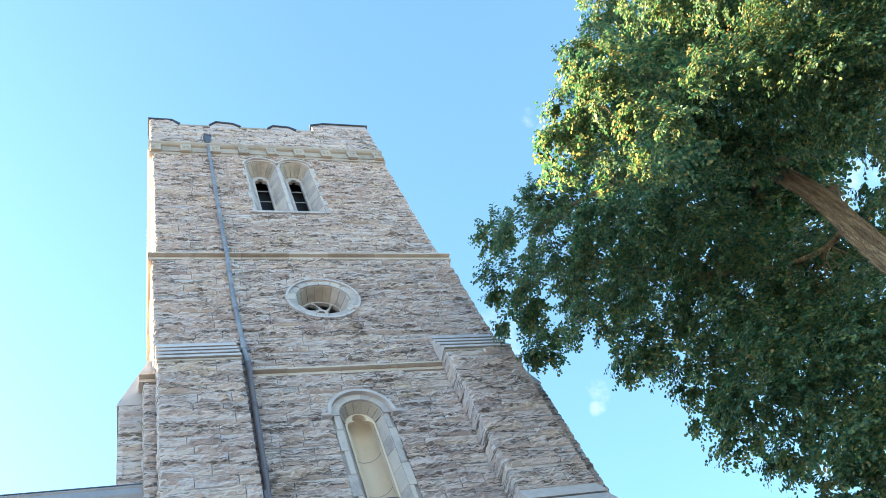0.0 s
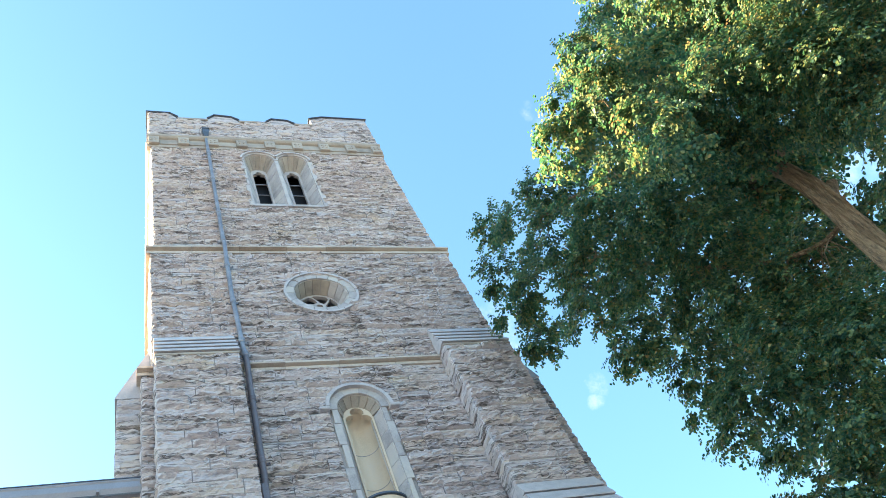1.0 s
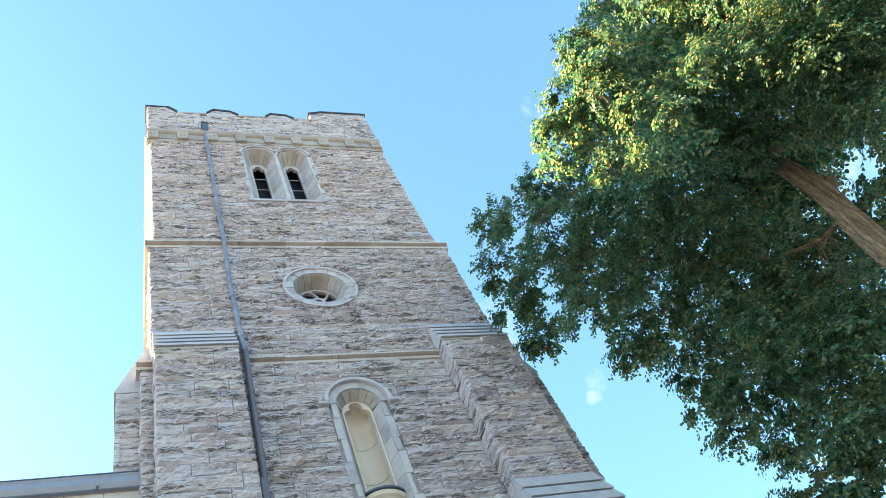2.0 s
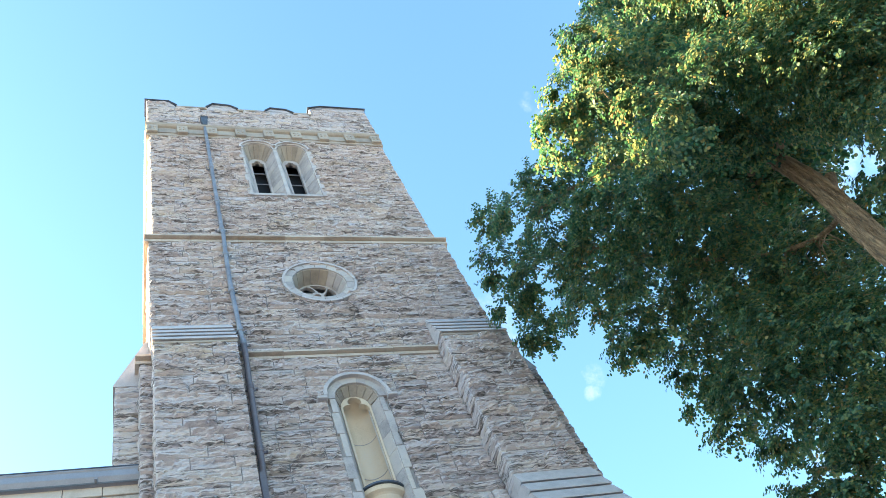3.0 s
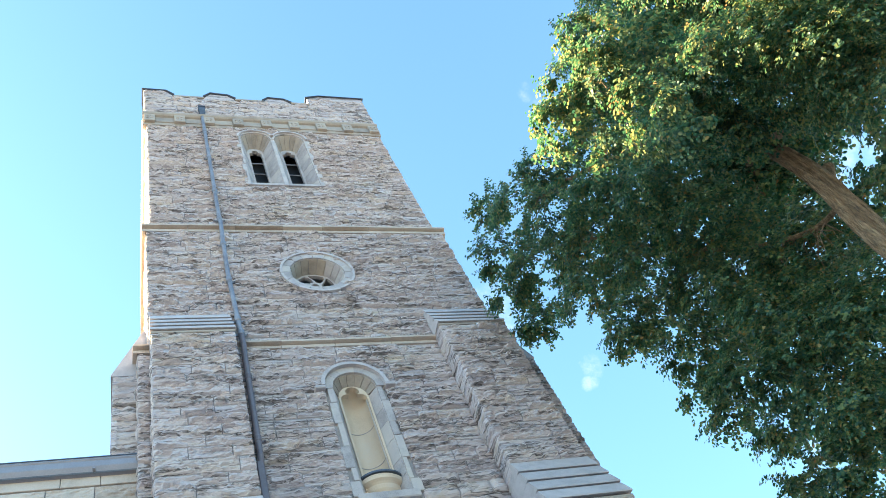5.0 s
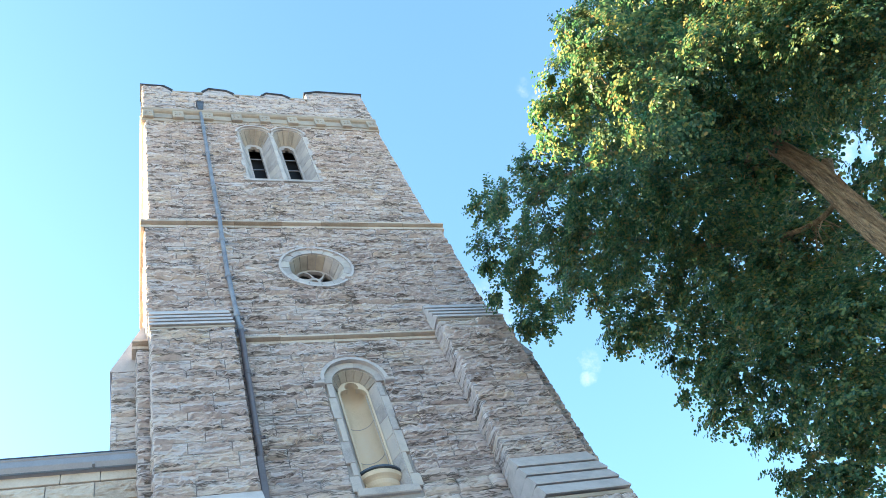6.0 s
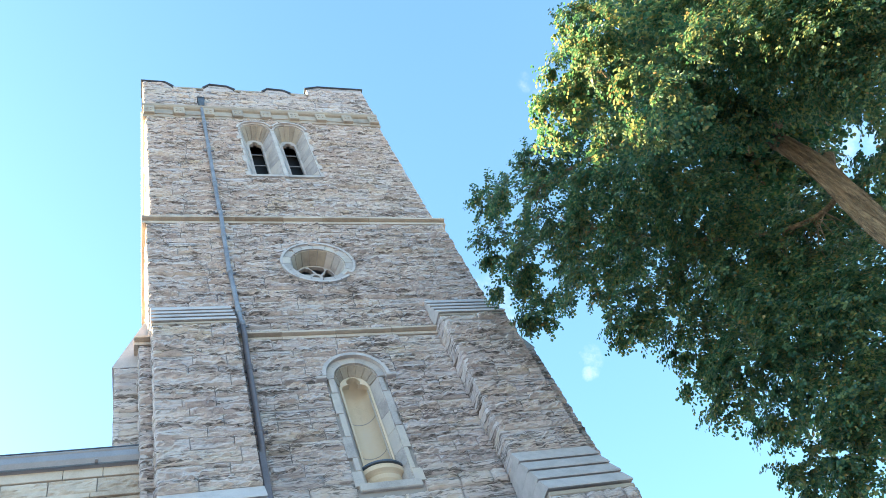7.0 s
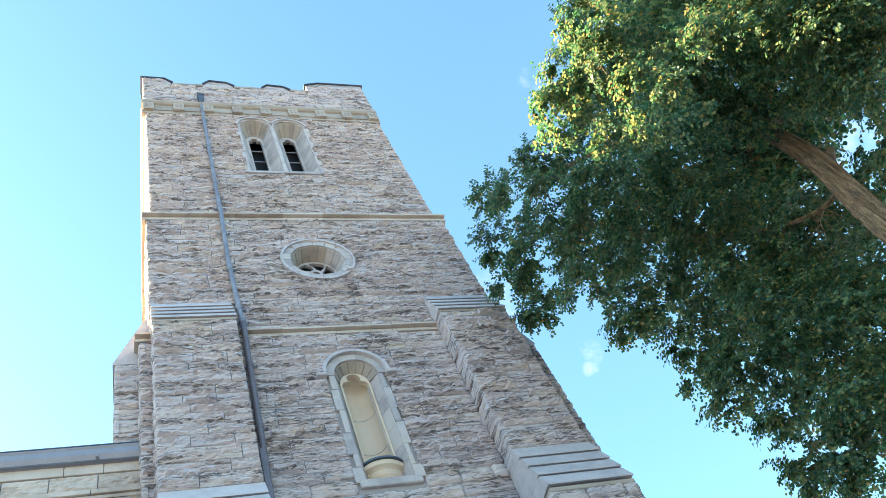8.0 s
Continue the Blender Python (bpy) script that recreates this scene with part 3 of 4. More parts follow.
def front_buttress(x0, x1, drop=0.0):
    zs, zt = 8.95 - drop, 10.18 - drop      # foot and head of the lower set-off
    bm = box(x0 + 0.03, x1 - 0.03, -0.351, 0.03, zs - 0.05, 13.95)
    box(x0 + 0.03, x1 - 0.03, -0.801, 0.03, 0, zs, bm=bm)
    b = part("buttress", bm, MORTAR, tower, "stepped rock-faced buttress against the tower front")
    weathering(b, x0 - 0.005, x1 + 0.005, -0.01, 14.90, -0.385, 13.95, 4, SLATE)
    part("drip_mould", box(x0 - 0.015, x1 + 0.015, -0.375, 0.02, 13.86, 13.918, 0.01), BUFF, b, "buff drip moulding")
    weathering(b, x0 - 0.005, x1 + 0.005, -0.37, zt, -0.84, zs + 0.03, 4, SLATE)
    part("drip_mould", box(x0 - 0.015, x1 + 0.015, -0.82, 0.02, zs - 0.08, zs - 0.002, 0.01), BUFF, b, "buff drip moulding")
    front = ((0, -0.35, 0), (1, 0), (0, -1))
    rects = lay(x0, x1, courses(zt, 13.86))
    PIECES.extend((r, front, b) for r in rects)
    st = []
    front2 = ((0, -0.80, 0), (1, 0), (0, -1))
    st += [stone_arrays(r, front2, 0.05 if r[2] > 7.5 else 0.12) for r in lay(x0, x1, courses(0, zs - 0.08))]
    for fx, nx in ((x0 + 0.03, -1), (x1 - 0.03, 1)):
        f = ((fx, 0, 0), (0, 1), (nx, 0))
        st += [stone_arrays(r, f, 0.045, proud=0.045 if nx < 0 else 0.03, rough=0.016 if nx < 0 else 0.006, even=nx > 0) for r in lay(-0.36, 0.05, courses(zt - 0.18, 13.95))]
        st += [stone_arrays(r, f, 0.06, proud=0.045, rough=0.016) for r in lay(-0.81, 0.05, courses(0, zs))]
    tagged(part("stonework", big_mesh("stonework", st, STONE), STONE, b), kind="stuff")


front_buttress(*BUTS[0], drop=0.17)
front_buttress(*BUTS[1])


def side_buttress(s):
    """A buttress on a flank of the tower; s: -1 or 1."""
    X = lambda d: -d if s < 0 else W + 0.03 + d
    y0, y1 = 0.30, 1.68
    lo, hi = sorted((X(0.53), X(0.0)))
    b = part("buttress", box(lo, hi, y0 + 0.035, y1 - 0.035, 0, 13.62), MORTAR, tower, "rock-faced buttress on the tower flank with a sloping top")
    poly = [(X(-0.03), 14.88), (X(0.07), 14.88), (X(0.59), 13.64), (X(0.59), 13.61), (X(0.55), 13.61), (X(-0.03), 13.61)]
    part("weathering_slab", prism(poly, y0 + 0.01, y1 - 0.01), SLATE, b, "smooth grey sloping slab")
    st = [stone_arrays(r, ((0, y0 + 0.03, 0), (1, 0), (0, -1)), 0.045) for r in lay(lo - (0.03 if s < 0 else 0), hi + (0.03 if s > 0 else 0), courses(0, 13.6))]
    st += [stone_arrays(r, ((X(0.53), 0, 0), (0, 1), (s, 0)), 0.07, proud=0.026, rough=0.010 if s < 0 else 0.004, even=True) for r in lay(y0, y1, courses(0, 13.6))]
    tagged(part("stonework", big_mesh("stonework", st, STONE), STONE, b), kind="stuff")


side_buttress(-1)
side_buttress(1)


# ---- openings ----
def ring_stones(parent, name, cx, cz, r0, r1, y0, y1, n, a0, a1, mat, gap=0.006, jit=0.004):
    """Wedge stones round an arc."""
    for i in range(n):
        t0, t1 = a0 + (a1 - a0) * i / n, a0 + (a1 - a0) * (i + 1) / n
        g = gap / r1
        ts = [t0 + g + (t1 - t0 - 2 * g) * k / 3 for k in range(4)]
        poly = [(cx + r1 * math.cos(t), cz + r1 * math.sin(t)) for t in ts] + [(cx + r0 * math.cos(t), cz + r0 * math.sin(t)) for t in reversed(ts)]
        d = rng.uniform(-jit, jit)
        part(name, prism(poly, y0 + d, y1), mat, parent)


def splay_stones(parent, cx, za, ra, ya, zb, rb, yb, n, mat, proud=0.012, gap=0.016):
    """Wedge stones that line the splayed head of an arch, from radius ra at depth ya to rb at yb."""
    for i in range(n):
        t0, t1 = math.pi * i / n + gap / 2 / rb * 0.5, math.pi * (i + 1) / n - gap / 2 / rb * 0.5
        bm, e = bmesh.new(), proud + rng.uniform(0, 0.006)
        front, rear = [], []
        for k in range(4):
            t = t0 + (t1 - t0) * k / 3
            for z, r, y in ((za, ra, ya), (zb, rb, yb)):
                front.append(bm.verts.new((cx + (r - e) * math.cos(t), y, z + (r - e) * math.sin(t))))
                rear.append(bm.verts.new((cx + (r + 0.03) * math.cos(t), y, z + (r + 0.03) * math.sin(t))))
        for k in range(3):
            a = 2 * k
            bm.faces.new((front[a], front[a + 1], front[a + 3], front[a + 2]))
            bm.faces.new((rear[a + 2], rear[a + 3], rear[a + 1], rear[a]))
            for p in (0, 1):
                bm.faces.new((front[a + p], front[a + 2 + p], rear[a + 2 + p], rear[a + p]))
        for a in (0, 6):
            bm.faces.new((front[a], rear[a], rear[a + 1], front[a + 1]))
        part("soffit_stone", bm, mat, parent)


def trefoil(cx, half, bottom, spring, n=8):
    """The outline of a narrow light with a cusped, three-lobed head."""
    pts = [(cx - half, bottom), (cx - half, spring - 0.10)]
    def lobe(x, z, r, a0, a1):
        return [(x + r * math.cos(a0 + (a1 - a0) * i / n), z + r * math.sin(a0 + (a1 - a0) * i / n)) for i in range(n + 1)]
    r = half * 0.52
    pts += lobe(cx - half + r, spring, r, math.pi * 1.05, math.pi * 0.40)
    pts += lobe(cx, spring + half * 0.78, r * 1.02, math.pi * 1.10, -math.pi * 0.10)
    pts += lobe(cx + half - r, spring, r, math.pi * 0.60, -math.pi * 0.05)
    pts += [(cx + half, spring - 0.10), (cx + half, bottom)]
    return pts


def jamb_stones(parent, x0, x1s, x1l, y0, y1, z0, z1, mat, low=0.22, high=0.42):
    """Long and short dressed stones up the side of an opening."""
    z, k = z0, 0
    while z < z1 - 1e-6:
        h = rng.uniform(low, high)
        if z1 - z - h < low:
            h = z1 - z
        x1 = (x1s if k % 2 else x1l) + rng.uniform(-0.02, 0.02)
        a, b = sorted((x0, x1))
        part("jamb_stone", box(a, b, y0 + rng.uniform(-0.004, 0.004), y1, z + 0.004, z + h - 0.004, 0.006), mat, parent)
        z += h
        k += 1


def lancets():
    yw = 0.08
    for c in LANCETS:
        H, B, S = LAN["half"], LAN["bottom"], LAN["spring"]
        outer, inner = arch(c, H, B, S), arch(c, 0.215, B + 0.22, S - 0.10)
        w = part("lancet_window", loft(outer, inner, yw - 0.0, yw + 0.36), DRESSED, tower, "narrow belfry lancet with splayed dressed-stone reveals")
        # sloping sill
        bm = bmesh.new()
        vs = [bm.verts.new(p) for p in ((c - H, yw - 0.02, B), (c + H, yw - 0.02, B), (c + 0.215, yw + 0.36, B + 0.22), (c - 0.215, yw + 0.36, B + 0.22),
                                        (c - H, yw - 0.02, B - 0.1), (c + H, yw - 0.02, B - 0.1), (c + H, yw + 0.45, B - 0.1), (c - H, yw + 0.45, B - 0.1))]
        for f in ((0, 1, 2, 3), (4, 5, 1, 0), (4, 7, 6, 5), (0, 3, 7, 4), (1, 5, 6, 2), (2, 6, 7, 3)):
            bm.faces.new([vs[i] for i in f])
        part("window_sill", bm, DRESSED, w, "sloping dressed-stone sill")
        frame_out = arch(c, 0.24, B + 0.16, S - 0.08)
        part("cusped_frame", sheet_with_holes(frame_out, [trefoil(c, 0.165, B + 0.27, S - 0.22)], yw + 0.33, yw + 0.42), DRESSED, w, "pale cusped stone frame")
        # sheet coloured as the shade inside the belfry
        part("louvre_board", box(c - 0.4, c + 0.4, yw + 0.72, yw + 0.76, B + 0.0, S + 0.3), DARK, w, "near-black sheet for the unlit belfry behind the light")
        for z in (B + 0.72, B + 1.45, B + 2.1):
            part("saddle_bar", box(c - 0.22, c + 0.22, yw + 0.43, yw + 0.46, z, z + 0.035, 0.006), ZINC, w, "thin grey crossbar")
        ring_stones(w, "voussoir", c, S, H, H + 0.048, yw - 0.04, yw + 0.02, 9, math.pi, 0, DRESSED, gap=0.010)
        splay_stones(w, c, S, H, yw + 0.004, S - 0.10, 0.215, yw + 0.35, 7, BUFF)
        ring_stones(w, "hood_stone", c, S, H + 0.05, H + 0.10, yw - 0.09, yw + 0.1, 7, math.pi * (0.99 if c == LANCETS[0] else 0.862), math.pi * (0.138 if c == LANCETS[0] else 0.01), SLATE)
        # joints of the splayed jambs: thin dressed blocks, slightly uneven
        for s in (-1, 1):
            z = B
            k = 0
            while z < S - 0.02:
                h = min(rng.uniform(0.24, 0.36), S - z)
                bm = bmesh.new()
                e = 0.010 + rng.uniform(0, 0.006)
                rise = lambda q: B + 0.22 + (q - B) * (S - 0.10 - B - 0.22) / (S - B)
                zi0, zi1 = rise(z), rise(z + h)
                q = [(c + s * (H - e), yw + 0.004, z + 0.005), (c + s * (0.215 - e * 0.6), yw + 0.35, zi0 + 0.007), (c + s * (0.215 - e * 0.6), yw + 0.35, zi1 - 0.007), (c + s * (H - e), yw + 0.004, z + h - 0.005)]
                a = [bm.verts.new(p) for p in q]
                d = [bm.verts.new((p[0] + s * 0.05, p[1] + 0.02, p[2])) for p in q]
                bm.faces.new(a), bm.faces.new(d[::-1])
                for i in range(4):
                    j = (i + 1) % 4
                    bm.faces.new((a[j], a[i], d[i], d[j]))
                part("reveal_stone", bm, DRESSED, w)
                z += h
    L, R = LANCETS
    pier = part("window_pier", box(L + LAN["half"], R - LAN["half"], 0.05, 0.5, LAN["bottom"] - 0.1, LAN["spring"] + 0.12, 0.01), DRESSED, tower, "slim dressed-stone pier between the lancets")
    jamb_stones(pier, L - LAN["half"], L - LAN["half"] - 0.05, L - LAN["half"] - 0.13, 0.05, 0.3, LAN["bottom"] - 0.1, LAN["spring"], DRESSED)
    jamb_stones(pier, R + LAN["half"], R + LAN["half"] + 0.05, R + LAN["half"] + 0.13, 0.05, 0.3, LAN["bottom"] - 0.1, LAN["spring"], DRESSED)


lancets()


def oculus():
    cx, cz = OCU
    w = part("round_window", loft(circle(cx, cz, 0.57, 48), circle(cx, cz, 0.44, 48), 0.0, 0.40, closed=True), DRESSED, tower, "round window with deep splayed reveal and stone tracery")
    ring_stones(w, "voussoir", cx, cz, 0.57, 0.735, -0.03, 0.2, 16, 0, 2 * math.pi, DRESSED)
    ring_stones(w, "hood_stone", cx, cz, 0.725, 0.775, -0.065, 0.1, 16, 0.1, math.pi * 2 + 0.1, SLATE)
    for i in range(18):                    # stones of the reveal
        t0, t1 = 2 * math.pi * i / 18 + 0.012, 2 * math.pi * (i + 1) / 18 - 0.012
        bm = bmesh.new()
        q = [(0.555, t0, 0.004), (0.555, t1, 0.004), (0.425, t1, 0.39), (0.425, t0, 0.39)]
        a = [bm.verts.new((cx + r * math.cos(t), y, cz + r * math.sin(t))) for r, t, y in q]
        d = [bm.verts.new((cx + (r + 0.04) * math.cos(t), y, cz + (r + 0.04) * math.sin(t))) for r, t, y in q]
        bm.faces.new(a), bm.faces.new(d[::-1])
        for k in range(4):
            j = (k + 1) % 4
            bm.faces.new((a[j], a[k], d[k], d[j]))
        part("reveal_stone", bm, BUFF if 2 < i < 8 else DRESSED, w)
    # tracery: a wheel of six swirling petals
    holes = [circle(cx, cz, 0.075, 14)]
    for i in range(6):                     # pointed petals between slim curved ribs
        a0, a1 = math.pi / 2 + i * math.pi / 3 + 0.06, math.pi / 2 + (i + 1) * math.pi / 3 - 0.06
        outer = [(0.40, a0 + 0.05 + (a1 - a0 - 0.1) * k / 8) for k in range(9)]
        inner = [(0.14, a1 - 0.16 - (a1 - a0 - 0.32) * k / 4) for k in range(5)]
        mid0, mid1 = (0.27, a0), (0.27, a1)
        turn = lambda r, t: t + 1.5 * (r - 0.14)
        holes.append([(cx + r * math.cos(turn(r, t)), cz + r * math.sin(turn(r, t))) for r, t in outer + [(0.34, a1 + 0.02)] + [mid1] + [(0.2, a1 - 0.06)] + inner + [(0.2, a0 + 0.06)] + [mid0] + [(0.34, a0 - 0.02)]])
    part("tracery", sheet_with_holes(circle(cx, cz, 0.45, 40), holes, 0.32, 0.40), DRESSED, w, "pale stone wheel tracery")
    part("glass", prism(circle(cx, cz, 0.45, 32), 0.52, 0.54), DARK, w, "dark leaded glass")


oculus()


def niche():
    H, B, S = NICHE["half"], NICHE["bottom"], NICHE["spring"]
    w = part("wall_niche", loft(arch(CX, H, B, S, 20), arch(CX, 0.25, B, S, 20), 0.0, 0.26), DRESSED, tower, "tall empty round-headed statue niche lined in cream stone")
    # hollow back: a half cylinder with a half dome
    bm = bmesh.new()
    n, r, yc = 20, 0.245, 0.26
    rows = [B, B + 0.75, B + 1.5, S] + [S + r * math.sin(a) for a in (0.3, 0.6, 0.9, 1.2, 1.45)]
    rad = [r] * 4 + [r * math.cos(a) for a in (0.3, 0.6, 0.9, 1.2, 1.45)]
    rings = [[bm.verts.new((CX - q * math.cos(math.pi * i / n), yc + q * math.sin(math.pi * i / n), z)) for i in range(n + 1)] for z, q in zip(rows, rad)]
    for a, b in zip(rings, rings[1:]):
        for i in range(n):
            bm.faces.new((a[i], a[i + 1], b[i + 1], b[i]))
    bm.faces.new(rings[-1])
    part("niche_back", bm, CREAM, w, "smooth cream stone hollow", smooth=True)
    for z in (B + 1.02, B + 1.82):         # raised bed joints
        bm = bmesh.new()
        ra = [[bm.verts.new((CX - q * math.cos(math.pi * i / n), yc + q * math.sin(math.pi * i / n), z + dz)) for i in range(n + 1)]
              for q, dz in ((0.243, -0.008), (0.238, -0.005), (0.238, 0.005), (0.243, 0.008))]
        for a, b in zip(ra, ra[1:]):
            for i in range(n):
                bm.faces.new((a[i], a[i + 1], b[i + 1], b[i]))
        part("bed_joint", bm, DRESSED, w)
    part("cusped_head", sheet_with_holes(arch(CX, 0.265, B, S, 20), [trefoil(CX, 0.232, B + 0.01, S - 0.07)], 0.17, 0.27), CREAM, w, "pale three-lobed arch head")
    ring_stones(w, "voussoir", CX, S, H, H + 0.15, -0.045, 0.02, 9, math.pi, 0, DRESSED, gap=0.012)
    splay_stones(w, CX, S, H, 0.004, S, 0.265, 0.168, 7, BUFF)
    ring_stones(w, "hood_stone", CX, S, H + 0.14, H + 0.205, -0.12, 0.1, 7, math.pi, 0, SLATE)
    for s in (-1, 1):
        a, b = sorted((CX + s * (H + 0.14), CX + s * (H + 0.32)))
        part("hood_stop", box(a, b, -0.12, 0.1, S - 0.07, S, 0.012), SLATE, w)
        jamb_stones(w, CX + s * (H + 0.001), CX + s * (H + 0.09), CX + s * (H + 0.15), -0.028, 0.22, B - 0.02, S, DRESSED, low=0.26, high=0.55)
        z = B
        while z < S - 0.02:                # reveal stones
            h = min(rng.uniform(0.28, 0.48), S - z)
            if S - z - h < 0.15:
                h = S - z
            q = [(CX + s * (H - 0.012), 0.002, z + 0.004), (CX + s * 0.242, 0.25, z + 0.004), (CX + s * 0.242, 0.25, z + h - 0.004), (CX + s * (H - 0.012), 0.002, z + h - 0.004)]
            bm = bmesh.new()
            u = [bm.verts.new(p) for p in q]
            d = [bm.verts.new((p[0] + s * 0.05, p[1], p[2])) for p in q]
            bm.faces.new(u), bm.faces.new(d[::-1])
            for k in range(4):
                j = (k + 1) % 4
                bm.faces.new((u[j], u[k], d[k], d[j]))
            part("reveal_stone", bm, DRESSED, w)
            z += h
    for s in (-1, 1):
        part("roll_moulding", tube([(CX + s * 0.240, 0.235, B), (CX + s * 0.240, 0.235, S - 0.05)], 0.022, 10), DRESSED, w, smooth=True)
    part("niche_sill", box(CX - H - 0.10, CX + H + 0.10, -0.04, 0.3, B - 0.12, B + 0.03, 0.015), DRESSED, w, "dressed-stone sill")
    bm = bmesh.new()                       # half-round moulded pedestal
    prof = [(0.15, 0.0), (0.20, 0.08), (0.235, 0.13), (0.19, 0.14), (0.25, 0.19), (0.29, 0.25), (0.235, 0.262), (0.29, 0.30), (0.35, 0.33), (0.37, 0.39), (0.33, 0.43)]
    rings = [[bm.verts.new((CX - q * math.cos(math.pi * i / 20), 0.24 - 0.72 * q * math.sin(math.pi * i / 20), B + z)) for i in range(21)] for q, z in prof]
    for a, b in zip(rings, rings[1:]):
        for i in range(20):
            bm.faces.new((a[i], a[i + 1], b[i + 1], b[i]))
    bm.faces.new(rings[-1])
    bm.faces.new(rings[0][::-1])
    part("pedestal", bm, CREAM, w, "half-round moulded cream stone pedestal")
    cap = [(CX - 0.375 * math.cos(math.pi * i / 20), 0.24 - 0.28 * math.sin(math.pi * i / 20)) for i in range(21)]
    bm = bmesh.new()
    lo = [bm.verts.new((x, y, B + 0.43)) for x, y in cap]
    hi = [bm.verts.new((x, y, B + 0.465)) for x, y in cap]
    bm.faces.new(lo[::-1]), bm.faces.new(hi)
    for i in range(21):
        j = (i + 1) % 21
        bm.faces.new((lo[i], lo[j], hi[j], hi[i]))
    part("pedestal_cap", bm, LEAD, w, "dark lead cap on the pedestal")


niche()


# ---- rainwater pipe ----
def rain_pipe():
    t = thing("rainwater_pipe", "long weathered grey metal downpipe fixed to the tower wall", "downpipe", (1.52, -0.1, 0))
    up = [(1.535, 0.0, 24.75), (1.535, -0.01, 24.0), (1.535, -0.01, 20.0), (1.535, -0.01, 18.55), (1.53, -0.13, 18.3), (1.52, -0.14, 17.9), (1.515, -0.10, 17.4), (1.51, -0.09, 16.2), (1.555, -0.09, 14.4), (1.56, -0.15, 14.02)]
    part("pipe", tube(up, 0.047, 14), ZINC, t, "grey weathered metal pipe", smooth=True)
    lowp = [(1.56, -0.15, 14.04), (1.565, -0.15, 13.75), (1.56, -0.10, 13.3), (1.54, -0.10, 11.0), (1.52, -0.10, 10.7)]
    part("pipe", tube(lowp, 0.052, 14), IRON, t, "dark brown painted pipe", smooth=True)
    part("pipe", box(1.46, 1.57, -0.16, -0.04, 0.1, 10.9, 0.015), IRON, t, "square dark pipe shaft")
    bm = bmesh.new()
    a = [bm.verts.new((1.54 + sx * w, y, z)) for w, z, ya in ((0.05, 24.70, -0.07), (0.085, 24.9, -0.13), (0.085, 25.10, -0.13), (0.10, 25.10, -0.145), (0.10, 25.15, -0.145))
         for sx, y in ((-1, 0.02), (1, 0.02), (1, ya), (-1, ya))]
    for k in range(4):
        for i in range(4):
            j = (i + 1) % 4
            bm.faces.new((a[4 * k + i], a[4 * k + j], a[4 * k + 4 + j], a[4 * k + 4 + i]))
    bm.faces.new(a[:4][::-1]), bm.faces.new(a[16:20])
    part("hopper_head", bm, LEAD, t, "dark square hopper head")
    for x, y, z, m in ((1.535, -0.01, 23.6, ZINC), (1.535, -0.01, 21.9, ZINC), (1.535, -0.01, 20.0, ZINC), (1.535, -0.01, 18.62, ZINC), (1.515, -0.10, 17.35, ZINC), (1.51, -0.09, 15.95, ZINC),
                       (1.55, -0.09, 14.6, ZINC), (1.56, -0.15, 14.1, ZINC), (1.56, -0.1, 12.9, IRON), (1.545, -0.1, 11.4, IRON)):
        b = part("collar", tube([(x, y, z - 0.07), (x, y, z - 0.05), (x, y, z + 0.05), (x, y, z + 0.07)], [0.05, 0.062, 0.062, 0.05], 14), m, t, smooth=False)
        part("bracket", box(x - 0.13, x + 0.13, y + 0.045, y + 0.07, z - 0.025, z + 0.025, 0.004), m, b)
        for s in (-1, 1):
            part("bolt", box(x + s * 0.11 - 0.014, x + s * 0.11 + 0.014, y + 0.02, y + 0.05, z - 0.014, z + 0.014, 0.004), m, b)


rain_pipe()


